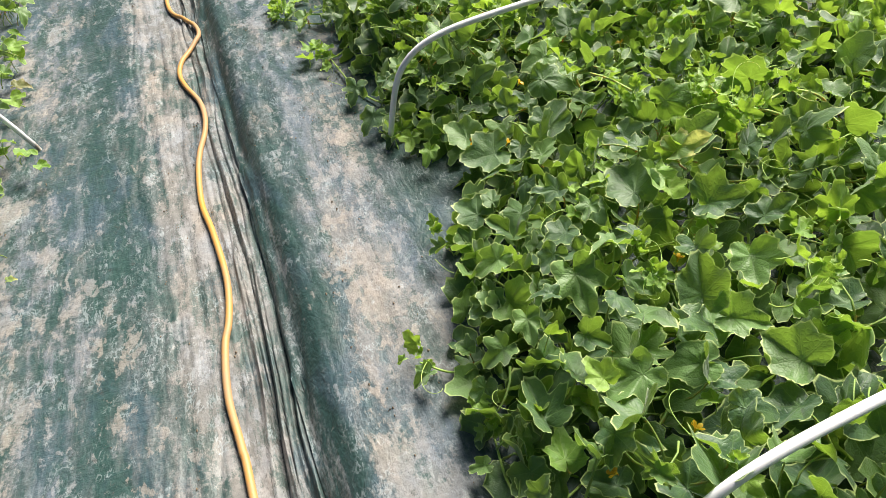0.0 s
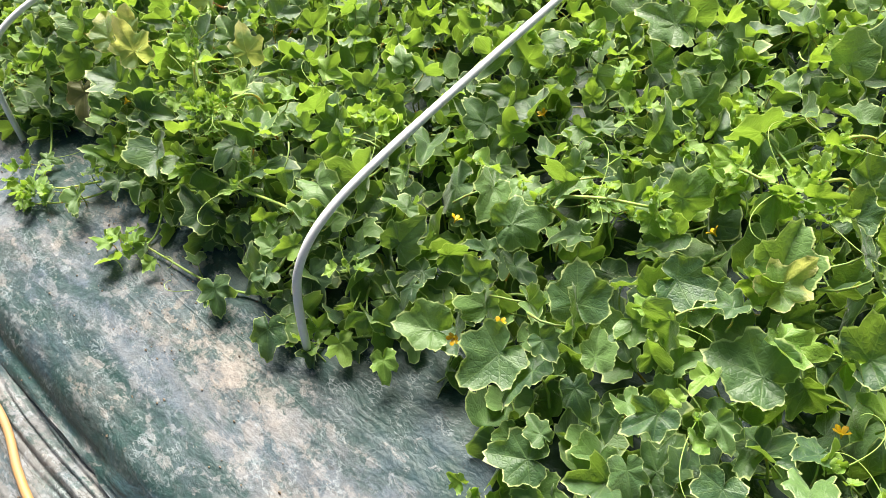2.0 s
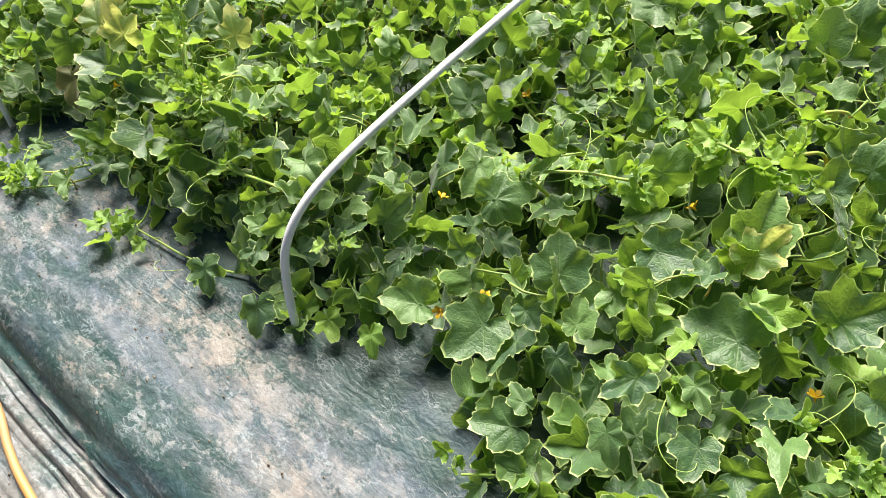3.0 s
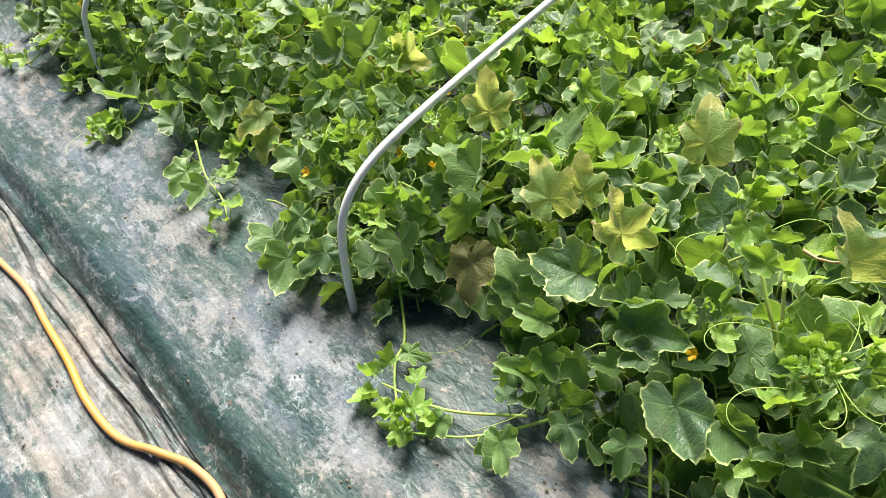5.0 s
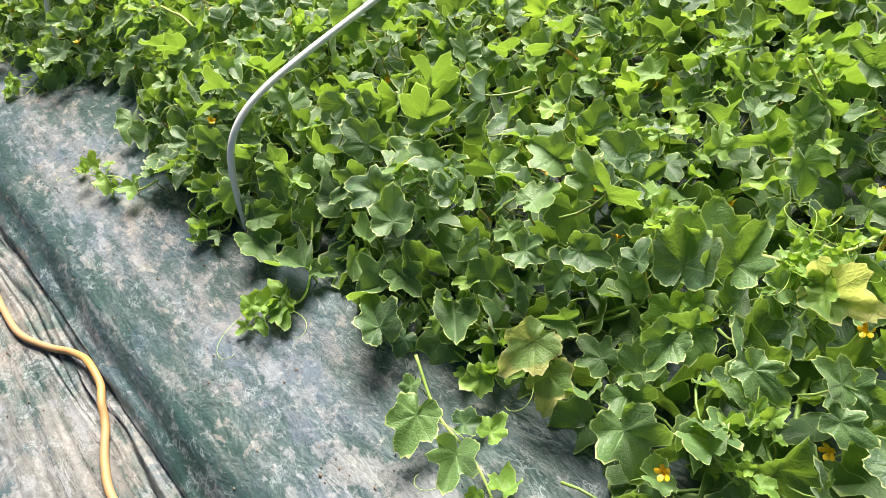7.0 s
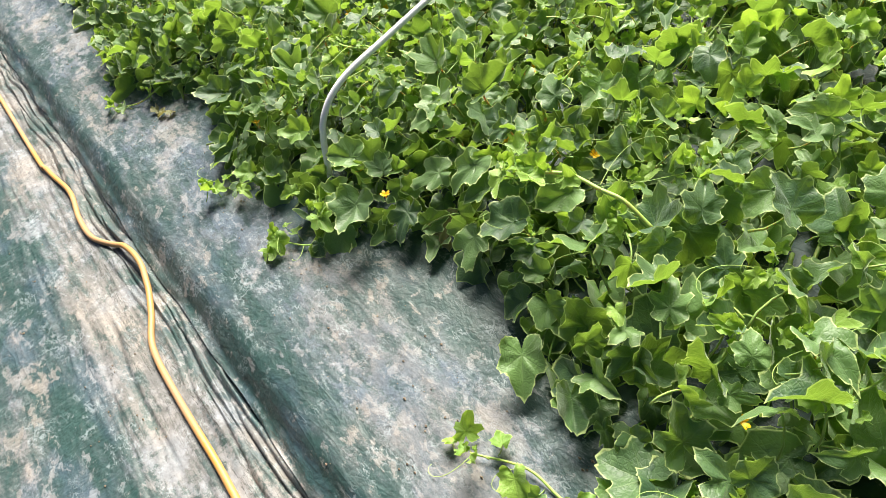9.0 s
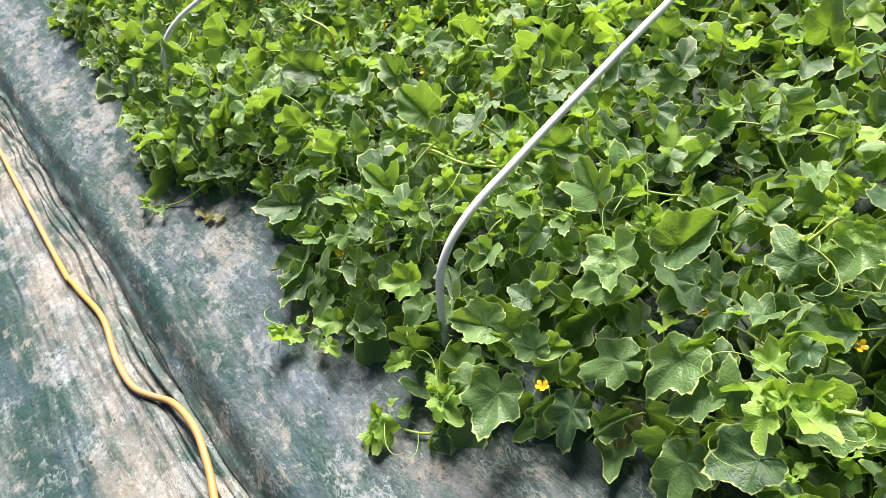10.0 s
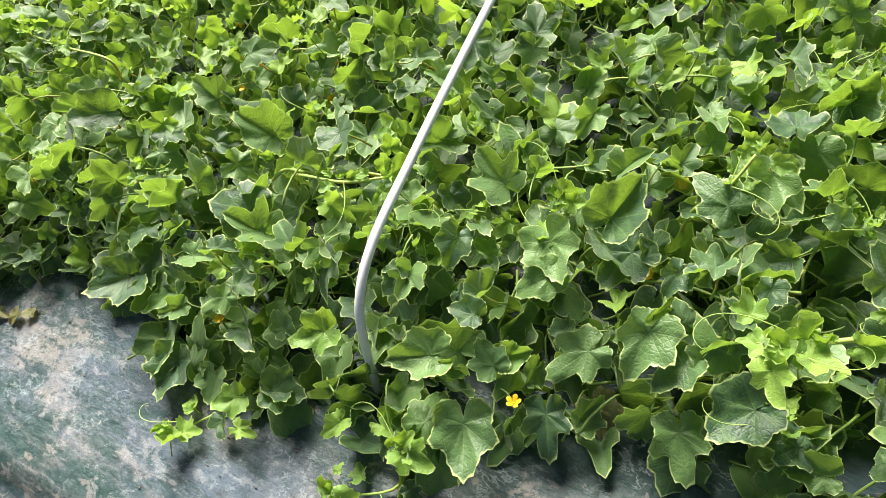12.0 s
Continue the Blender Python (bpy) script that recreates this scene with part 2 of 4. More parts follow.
def stem_material(name, a, b):
    m = Nodes(name)
    n = m.noise(m.coord("Object"), 60.0, 4)
    return m.set(Base_Color=m.mix(n, a, b), Roughness=0.55, Subsurface_Weight=0.1, Normal=m.bump(m.noise(m.coord("Object"), 400.0, 3), 0.2, 0.002))


def hose_material():
    m = Nodes("yellow_rubber")
    n = m.noise(m.coord("Object"), 1.6, 7, 0.62)
    f = m.noise(m.coord("Object"), 90.0, 5, 0.7)
    dirt = m.step(m.math("ADD", m.math("MULTIPLY", n, 0.7), m.math("MULTIPLY", f, 0.3)), 0.36, 0.58)
    col = m.mix(dirt, (0.60, 0.285, 0.045), (0.40, 0.235, 0.12))
    col = m.mix(m.math("MULTIPLY", m.step(f, 0.6, 0.75), 0.4), col, (0.30, 0.22, 0.13))
    return m.set(Base_Color=col, Roughness=m.math("MULTIPLY_ADD", dirt, 0.3, 0.36), Specular_IOR_Level=0.5, Normal=m.bump(f, 0.15, 0.002))


def pipe_material():
    m = Nodes("weathered_white_pipe")
    n = m.noise(m.coord("Object", (1, 1, 1)), 7.0, 6, 0.65)
    f = m.noise(m.coord("Object"), 130.0, 5, 0.7)
    z = m.add("ShaderNodeSeparateXYZ", Vector=m.coord("Object")).outputs[2]
    soil = m.math("MULTIPLY", m.step(z, 0.10, 0.0), m.step(m.math("ADD", n, m.math("MULTIPLY", f, 0.2)), 0.35, 0.62))
    col = m.mix(m.step(n, 0.4, 0.7), (0.88, 0.88, 0.90), (0.78, 0.78, 0.80))
    col = m.mix(m.math("MULTIPLY", m.step(f, 0.58, 0.72), 0.5), col, (0.42, 0.40, 0.38))
    col = m.mix(m.math("MULTIPLY", soil, 0.7), col, (0.33, 0.29, 0.25))
    return m.set(Base_Color=col, Roughness=0.42, Normal=m.bump(f, 0.12, 0.002))


def stake_material():
    m = Nodes("soil_stained_rod")
    n = m.noise(m.coord("Object"), 40.0, 6, 0.65)
    return m.set(Base_Color=m.mix(m.step(n, 0.4, 0.62), (0.30, 0.25, 0.20), (0.46, 0.43, 0.40)), Roughness=0.7, Normal=m.bump(n, 0.3, 0.003))


def soil_material():
    m = Nodes("dry_soil")
    n = m.noise(m.coord("Object"), 6.0, 8, 0.7)
    return m.set(Base_Color=m.mix(n, (0.12, 0.085, 0.06), (0.27, 0.21, 0.15)), Roughness=0.95, Normal=m.bump(m.noise(m.coord("Object"), 40.0, 6, 0.7), 0.8, 0.03))


def petal_material():
    m = Nodes("yellow_petal")
    n = m.noise(m.coord("Object"), 200.0, 3)
    return m.set(Base_Color=m.mix(n, (0.80, 0.42, 0.005), (0.88, 0.55, 0.02)), Roughness=0.5, Subsurface_Weight=0.15)


FILM = film_material("muddy_green_film")
SOIL = soil_material()
HOSE = hose_material()
PIPE = pipe_material()
STAKE = stake_material()
PETAL = petal_material()
STEM = stem_material("green_stem", (0.15, 0.25, 0.05), (0.27, 0.38, 0.10))
STEM_YOUNG = stem_material("young_stem", (0.30, 0.46, 0.08), (0.42, 0.55, 0.14))
STEM_DRY = stem_material("dry_stem", (0.30, 0.23, 0.12), (0.42, 0.34, 0.20))
MATURE = ((0.034, 0.088, 0.044), (0.146, 0.264, 0.078), (0.62, 0.73, 0.29), (0.46, 0.72, 0.045), 0.33)
YOUNG = ((0.15, 0.30, 0.045), (0.27, 0.44, 0.07), (0.50, 0.64, 0.20), (0.50, 0.72, 0.05), 0.38)
LEAF = leaf_material("leaf_mature", *MATURE)
LEAF_FAR = leaf_material("leaf_mature_joined", *MATURE, joined=True)
LEAF_YOUNG = leaf_material("leaf_young", *YOUNG, vein=(0.34, 0.48, 0.12))
LEAF_YOUNG_FAR = leaf_material("leaf_young_joined", *YOUNG, joined=True, vein=(0.34, 0.48, 0.12))
LEAF_YELLOW = leaf_material("leaf_yellowing", (0.12, 0.24, 0.07), (0.20, 0.32, 0.10), (0.74, 0.68, 0.34), (0.82, 0.84, 0.20), 0.58, brown=(0.66, 0.62, 0.22), vein=(0.36, 0.46, 0.16))
LEAF_DRY = leaf_material("leaf_withered", (0.13, 0.15, 0.045), (0.22, 0.23, 0.08), (0.42, 0.36, 0.18), (0.4, 0.34, 0.08), 0.3, brown=(0.25, 0.225, 0.085), vein=(0.30, 0.26, 0.13))


# ---- building helpers ----
def mesh_of(name, verts, faces, mats, index=None, smooth=True):
    me = bpy.data.meshes.new(name)
    me.from_pydata([tuple(v) for v in verts], [], faces)
    for m in mats:
        me.materials.append(m)
    if index is not None:
        me.polygons.foreach_set("material_index", index)
    me.polygons.foreach_set("use_smooth", [smooth] * len(me.polygons))
    me.update()
    return me


def tube(points, radii, sides):
    """Vertices and faces of a round tube along points, closed at both ends."""
    pts = [Vector(p) for p in points]
    n = len(pts)
    verts, faces = [], []
    side = None
    for i, p in enumerate(pts):
        way = (pts[min(i + 1, n - 1)] - pts[max(i - 1, 0)]).normalized()
        if side is None:
            side = way.cross(Vector((0, 0, 1)) if abs(way.z) < 0.9 else Vector((1, 0, 0))).normalized()
        side = (side - way * side.dot(way)).normalized()
        up = side.cross(way)
        r = radii[i] if isinstance(radii, (list, tuple)) else radii
        for k in range(sides):
            a = 2 * math.pi * k / sides
            verts.append(p + (side * math.cos(a) + up * math.sin(a)) * r)
    for i in range(n - 1):
        for k in range(sides):
            a, b = i * sides + k, i * sides + (k + 1) % sides
            faces.append((a, b, b + sides, a + sides))
    faces.append(tuple(range(sides - 1, -1, -1)))
    faces.append(tuple(range((n - 1) * sides, n * sides)))
    return verts, faces


def smooth_path(points, steps):
    """A Catmull-Rom curve through the points."""
    p = [Vector(q) for q in points]
    p = [p[0] * 2 - p[1], *p, p[-1] * 2 - p[-2]]
    out = []
    for i in range(1, len(p) - 2):
        for k in range(steps):
            t = k / steps
            a, b, c, d = p[i - 1], p[i], p[i + 1], p[i + 2]
            out.append(0.5 * ((2 * b) + (c - a) * t + (2 * a - 5 * b + 4 * c - d) * t * t + (3 * b - a - 3 * c + d) * t ** 3))
    out.append(p[-2])
    return out


def ease(a, b, v):
    t = min(1.0, max(0.0, (v - a) / (b - a)))
    return t * t * (3 - 2 * t)


def wave(x, y, s=0.0):
    return noise.noise((x, y, s))


# ---- ground and film ----
def path_height(x, y):
    """The height of the film: two beds, and the shallow wrinkled furrow between them."""
    lip = 0.125 + 0.012 * wave(0, y * 1.1, 3) + 0.006 * wave(0, y * 4.0, 7)
    down = 0.058 + 0.010 * wave(0, y * 0.8, 12)
    right = -down * (1 - ease(lip - 0.10, lip + 0.005, x))
    left = -down + down * 0.55 * ease(-0.02, -0.30, x) + down * 0.45 * ease(-0.25, -0.95, x)
    z = max(right, left) if x > lip - 0.13 else left
    z += 0.007 * wave(x * 2.3, y * 1.5, 5) + 0.0035 * wave(x * 9, y * 4, 8)
    z += 0.003 * (1 - abs(wave(x * 13, y * 0.9, 91))) ** 5 * ease(0.10, 0.18, x) * (1 - ease(0.55, 0.7, x))
    wrinkled = (0.40 * ease(-0.34, -0.22, x) + 0.95 * ease(-0.08, -0.02, x)) * (1 - 0.82 * ease(0.05, 0.08, x)) * (1 - ease(lip - 0.03, lip + 0.02, x))
    wrinkled *= 0.75 + 0.6 * wave(x * 3, y * 1.4, 93)
    if wrinkled > 0:
        k = x + 0.035 * wave(x * 4, y * 1.7, 2) + 0.012 * wave(x * 9, y * 5.0, 4)
        ridge = (1 - abs(wave(k * 22, y * 1.3, 21))) ** 3 * 0.014 + (1 - abs(wave(k * 47, y * 2.6, 31))) ** 4 * 0.004
        slit = (1 - abs(wave(k * 19, y * 1.3, 27))) ** 14 * 0.022 * (0.6 + 0.5 * wave(k * 3, y * 1.2, 29))
        slit = max(slit, (1 - abs(wave(k * 31, y * 0.9, 33))) ** 16 * 0.026 * ease(-0.08, -0.03, x) * (0.7 + 0.6 * wave(k * 4, y * 1.7, 35)))
        z += wrinkled * (ridge - 0.004 - max(0.0, slit))
    return z


def edge_right(y):
    return 0.030 + 0.022 * wave(0, y * 0.9, 40) + 0.008 * wave(0, y * 5.0, 44)


def grid_sheet(name, xs, ys, shape):
    verts = [(*shape(i, x, y),) for y in ys for i, x in enumerate(xs)]
    w = len(xs)
    faces = [(r * w + c, r * w + c + 1, (r + 1) * w + c + 1, (r + 1) * w + c) for r in range(len(ys) - 1) for c in range(w - 1)]
    for k, (x, y, z) in enumerate(verts):          # the rim of the sheet is dug into the soil
        if k // w in (0, len(ys) - 1) or abs(x) > 2.55:
            verts[k] = (x, y, -0.17)
    return mesh_of(name, verts, faces, [FILM])


ground_mesh = mesh_of("ground", [(-600, -600, -0.12), (600, -600, -0.12), (600, 600, -0.12), (-600, 600, -0.12)], [(0, 1, 2, 3)], [SOIL])
ground = tagged(new("ground", ground_mesh), "dry brown soil under the plastic film", "ground", kind="structure")

ys = [-1.2 + 0.034 * i for i in range(360)]
xs = [-2.6, -2.2, -1.9, -1.6, -1.4, -1.25] + [-1.15 + 0.025 * i for i in range(33)] + [-0.335 + 0.0045 * i for i in range(60)] + [-0.065 + 0.0026 * i for i in range(68)]
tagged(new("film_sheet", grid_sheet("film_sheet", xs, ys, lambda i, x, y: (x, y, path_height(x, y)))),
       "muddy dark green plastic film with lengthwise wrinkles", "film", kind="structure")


def right_shape(i, x, y):
    if i < 14:
        x = edge_right(y) + (0.172 - edge_right(y)) * i / 14
    z = path_height(x, y) + 0.005
    if i < 3:
        z += (0.004, 0.006, 0.003)[i] * (0.6 + wave(0, y * 6, 50))
    return (x, y, z)


xs = [0.0] * 14 + [0.172 + 0.0125 * i for i in range(52)] + [0.86, 0.95, 1.1, 1.3, 1.6, 2.0, 2.5, 3.2]
tagged(new("film_sheet", grid_sheet("film_sheet", xs, ys, right_shape)),
       "dusty green plastic film over the planted bed", "film", kind="structure")


# ---- crumbs of soil on the film ----
crumbs = random.Random(11)
cv, cf = [], []
for _ in range(900):
    x, y = crumbs.choice((crumbs.gauss(0.32, 0.10), crumbs.gauss(0.32, 0.10), crumbs.gauss(-0.15, 0.08), crumbs.uniform(-0.9, 0.45))), crumbs.uniform(0.2, 8.5)
    if crumbs.random() < 0.4 and cv:
        x, y = cv[-1].x + crumbs.gauss(0, 0.012), cv[-1].y + crumbs.gauss(0, 0.02)
    s = crumbs.uniform(0.0010, 0.0032)
    z = path_height(x, y) + s * 0.3 + (0.006 if x > 0.03 else 0.001)
    n = len(cv)
    for dx, dy, dz in ((1, 0, 0), (-1, 0, 0), (0, 1, 0), (0, -1, 0), (0, 0, 0.8), (0, 0, -0.8)):
        k = s * crumbs.uniform(0.6, 1.4)
        cv.append(Vector((x + dx * k, y + dy * k * 1.5, z + dz * k)))
    cf += [(n + a, n + c, n + e) for a, c, e in ((0, 2, 4), (2, 1, 4), (1, 3, 4), (3, 0, 4), (2, 0, 5), (1, 2, 5), (3, 1, 5), (0, 3, 5))]
tagged(new("soil_crumbs", mesh_of("soil_crumbs", cv, cf, [SOIL], smooth=False)), "small dry crumbs of soil on the film", "soil", kind="stuff")


# ---- hose ----
HOSE_R = 0.0092
hose_xy = [(-0.12, -0.9), (-0.09, 0.0), (-0.102, 0.83), (-0.107, 0.955), (-0.116, 1.10), (-0.104, 1.246), (-0.083, 1.332), (-0.069, 1.48), (-0.082, 1.685),
           (-0.098, 1.83), (-0.09, 2.0), (-0.072, 2.11), (-0.036, 2.27), (-0.04, 2.42), (-0.077, 2.56), (-0.093, 2.68), (-0.065, 2.80), (0.010, 2.937), (0.008, 3.055),
           (-0.03, 3.15), (-0.078, 3.26), (-0.088, 3.40), (-0.075, 3.56), (-0.069, 3.73), (-0.061, 3.90), (-0.082, 4.128), (-0.064, 4.237), (-0.024, 4.33), (0.015, 4.43),
           (0.022, 4.53), (0.0, 4.61), (-0.045, 4.70), (-0.079, 4.80), (-0.084, 4.936), (-0.08, 5.11), (-0.10, 5.34), (-0.095, 5.60), (-0.095, 5.85), (-0.085, 6.05),
           (-0.041, 6.17), (-0.004, 6.295), (0.013, 6.42), (-0.006, 6.54), (-0.066, 6.669), (-0.073, 6.828), (-0.053, 7.026), (-0.08, 7.277), (-0.092, 7.645), (-0.09, 10.5)]
hose_path = smooth_path([(x, y, 0) for x, y in hose_xy], 8)


def rest_height(x, y):
    return max(path_height(x + d, y) for d in (-0.008, 0.0, 0.008)) + (0.007 if x > -0.005 else 0.0)


hose_path = [Vector((p.x, p.y, rest_height(p.x, p.y))) for p in hose_path]
for _ in range(3):
    hose_path = [Vector((p.x, p.y, max(p.z, (hose_path[max(i - 1, 0)].z + hose_path[min(i + 1, len(hose_path) - 1)].z) / 2))) for i, p in enumerate(hose_path)]
v, f = tube([p + Vector((0, 0, HOSE_R * 0.9)) for p in hose_path], HOSE_R, 12)
tagged(new("garden_hose", mesh_of("garden_hose", v, f, [HOSE])), "yellow rubber garden hose winding along the film", "hose")


# ---- hoops ----
def hoop(x, y, top, lean=0.0, bow=0.02, turn=0.0):
    """A bent white pipe over the bed: it rises steeply, bends within a hand's width and runs flat across."""
    k = top / 0.34
    half = [(0.003, 0.012), (0.014, 0.055 * k), (0.028, 0.11 * k), (0.055, 0.195 * k), (0.085, 0.255 * k), (0.138, 0.302 * k), (0.215, 0.328 * k), (0.33, 0.338 * k), (0.55, 0.34 * k + 0.4 * bow), (0.98, 0.34 * k + bow)]
    width = 1.96
    ob = tagged(new("tunnel_hoop"), "white bent plastic pipe hoop standing in the melon bed", "hoop", "hoops over the melon bed")
    pts = [(a, 0.0, b) for a, b in half] + [(width - a, 0.0, b) for a, b in reversed(half[:-1])]

    def bent(p):
        return Vector((p[0], lean * p[2] + 0.012 * math.sin(p[0] * 2.1), p[2]))

    v, f = tube([bent(p) for p in smooth_path(pts, 6)], 0.0088, 12)
    pipe = new("pipe", mesh_of("pipe", v, f, [PIPE]))
    pipe.parent = ob
    for side in (0, 1):
        foot = [(-0.012, 0, -0.09), (-0.004, 0, -0.03), (0.001, 0, 0.006), (0.006, 0, 0.026)]
        v, f = tube([bent((width - a if side else a, b, c)) for a, b, c in foot], [0.0045, 0.0072, 0.0074, 0.0072], 10)
        stake = tagged(new("stake", mesh_of("stake", v, f, [STAKE])), "soil-stained stake in the ground")
        stake.parent = ob
    ob.matrix_world = pose(x, y, 0, 0, 0, turn)
    return ob


for hx, hy, top, lean, bow, turn in ((0.49, 0.372, 0.30, 0.03, 0.0, 0), (0.489, 1.722, 0.316, 0.0, 0.002, -3.8), (0.456, 3.03, 0.313, 0.068, 0.01, -1.4), (0.511, 4.498, 0.303, 0.013, 0.001, 2.5),
                               (0.557, 6.015, 0.297, 0.0, 0.034, 1.1), (0.56, 7.62, 0.32, 0.0, 0.03, 0), (0.55, 9.1, 0.33, 0.0, 0.02, 0)):
    hoop(hx, hy, top, lean, bow, turn)
for hy in (0.9, 2.40, 3.9):
    h_left = hoop(0, 0, 0.34)
    h_left.matrix_world = pose(-0.60, hy, 0, 0, 0, 180)


# ---- leaves ----
def outline(t, depth, sharp):
    """How far the blade reaches at the angle t from its tip (degrees), for lobes of that depth and sharpness."""
    knots = ((0, 1.04), (15, 0.95 - 0.02 * depth), (38, 0.76 - 0.32 * depth), (55, 0.82 - 0.04 * depth), (68, 0.82 - 0.04 * depth), (90, 0.70 - 0.24 * depth), (112, 0.72 - 0.06 * depth),
             (140, 0.60 - 0.06 * depth), (162, 0.46), (180, 0.14))
    a = abs(t)
    for (p, r), (q, s) in zip(knots, knots[1:]):
        if a <= q:
            k = (a - p) / (q - p)
            k = sharp * (math.sin(k * math.pi / 2) if r > s else 1 - math.cos(k * math.pi / 2)) + (1 - sharp) * k * k * (3 - 2 * k)
            return r + (s - r) * k
    return 0.2


ROWS = (0.26, 0.52, 0.76, 0.925, 1.0)          # rings of a blade, from the stalk to the rim
ROUGH_ROWS = (0.5, 0.92, 1.0)


def leaf_arrays(seed, depth, cup, fold, wavy, droop, stalk, teeth=0.055, n=55, rows=ROWS):
    """A blade of length 1 along +y with its stalk below: vertices, faces, slots, flat places and rim values."""
    rng = random.Random(seed)
    verts, flat, rim, faces, slot = [(0, 0, 0)], [(0, 0)], [0.0], [], []
    ph1, ph2 = rng.uniform(0, 6.28), rng.uniform(0, 6.28)
    skew = rng.uniform(-0.12, 0.12)
    slim = rng.uniform(0.74, 1.0)
    sharp = rng.uniform(0.45, 0.95)
    jag = [rng.uniform(0.2, 1.0) for _ in range(n)]
    side = rng.choice((-1, 1)) * rng.uniform(0.0, 0.35)
    for q in rows:
        for i in range(n):
            t = -180 + 360 * i / (n - 1)
            r = outline(t, depth, sharp) * (1 + skew * math.sin(radians(t)))
            if q == 1.0:
                r *= 1 + teeth * (jag[i] if i % 2 else -jag[i]) + 0.03 * math.sin(11 * radians(t) + ph1)
            r *= q
            a = radians(t)
            x, y = r * math.sin(a) * slim, r * math.cos(a)
            z = cup * r * r + fold * abs(x) - droop * max(0, y) ** 2 * 0.8 - droop * 0.25 * x * x
            z += wavy * q ** 2 * (math.sin(3 * a + ph1) + 0.7 * math.sin(5 * a + ph2)) * 0.6
            z += wavy * 0.8 * noise.noise((x * 3.1 + seed, y * 3.1, seed * 0.7)) + 0.05 * noise.noise((x * 7.5, y * 7.5 + seed, 3.0))
            z += side * x * abs(x) + 0.028 * q ** 5 * math.sin(8 * a + ph2 * 2) + 0.018 * q ** 6 * math.sin(17 * a + ph1)
            crease = min(abs(abs(t) - k) for k in (0, 52, 106))
            z += 0.040 * q * (1 - q * 0.5) * min(1.0, crease / 22)
            verts.append((x, y, z))
            flat.append((x, y))
            rim.append(0.55 + 0.45 * jag[i] if q == 1.0 else 0.0)
    for i in range(n - 1):
        faces.append((0, 1 + i + 1, 1 + i))
    for k in range(len(rows) - 1):
        for i in range(n - 1):
            a = 1 + k * n + i
            faces.append((a, a + 1, a + n + 1, a + n))
    slot += [0] * len(faces)
    if stalk > 0:
        bend = rng.uniform(-0.25, 0.25)
        pts = [(0, 0.03, -0.012), (bend * 0.1, -0.06, -0.10), (bend * 0.4, -0.14, -0.38 * stalk), (bend, -0.16, -0.75 * stalk), (bend * 1.6, -0.05, -1.1 * stalk)]
        v, f = tube(pts, [0.024, 0.029, 0.032, 0.035, 0.040], 5)
        base = len(verts)
        verts += [tuple(p) for p in v]
        flat += [(0, 0)] * len(v)
        rim += [0.0] * len(v)
        faces += [tuple(base + j for j in face) for face in f]
        slot += [1] * len(f)
    return verts, faces, slot, flat, rim


def leaf_mesh(name, arrays, mats):
    verts, faces, slot, flat, rim = arrays
    me = mesh_of(name, verts, faces, mats, slot)
    uv = me.uv_layers.new(name="flat")
    loops = np.empty(len(me.loops), dtype=np.int32)
    me.loops.foreach_get("vertex_index", loops)
    uv.data.foreach_set("uv", np.array(flat, dtype=np.float32)[loops].ravel())
    me.attributes.new("rim", "FLOAT", "POINT").data.foreach_set("value", rim)
    return me


SHAPES = {"mature": [], "lobed": [], "young": [], "bud": []}
COARSE = {"mature": [], "lobed": [], "young": [], "bud": []}


def shape(kind, *form, teeth=0.042, n=55):
    """One blade, fine and coarse."""
    SHAPES[kind].append(leaf_arrays(*form, teeth, n))
    COARSE[kind].append(leaf_arrays(*form, teeth * 1.2, 25, ROUGH_ROWS))


shapes = random.Random(23)
for i in range(12):
    shape("mature", 10 + i, 0.06 + 0.035 * i, shapes.uniform(-0.25, 0.35), shapes.uniform(-0.05, 0.85), shapes.uniform(0.08, 0.17), shapes.uniform(0.0, 0.65), 1.1)
for i in range(12):
    shape("lobed", 40 + i, 0.36 + 0.045 * i, shapes.uniform(-0.25, 0.3), shapes.uniform(0.05, 0.95), shapes.uniform(0.09, 0.18), shapes.uniform(0.0, 0.65), 1.1)
for i in range(8):
    shape("young", 70 + i, 0.30 + 0.06 * i, shapes.uniform(0.0, 0.4), shapes.uniform(0.1, 0.6), shapes.uniform(0.12, 0.24), shapes.uniform(-0.1, 0.5), 0.8, teeth=0.085, n=37)
for i in range(5):
    shape("bud", 90 + i, 0.4, 0.45, shapes.uniform(0.4, 0.9), 0.2, shapes.uniform(-0.3, 0.1), 0.3, teeth=0.10, n=25)


def leaf_mats(kind):
    return [LEAF_YOUNG, STEM_YOUNG] if kind in ("young", "bud") else [LEAF, STEM]


MESHES = {k: [leaf_mesh("leaf", a, leaf_mats(k)) for a in v] for k, v in SHAPES.items()}
UNDER = {k: [leaf_mesh("leaf", a, leaf_mats(k)) for a in v] for k, v in COARSE.items()}
MESHES["yellow"] = [leaf_mesh("leaf", SHAPES["lobed"][i], [LEAF_YELLOW, STEM_DRY]) for i in (0, 2, 4, 7)]
MESHES["dry"] = [leaf_mesh("leaf", a, [LEAF_DRY, STEM_DRY]) for a in (SHAPES["lobed"][0], SHAPES["mature"][5])]


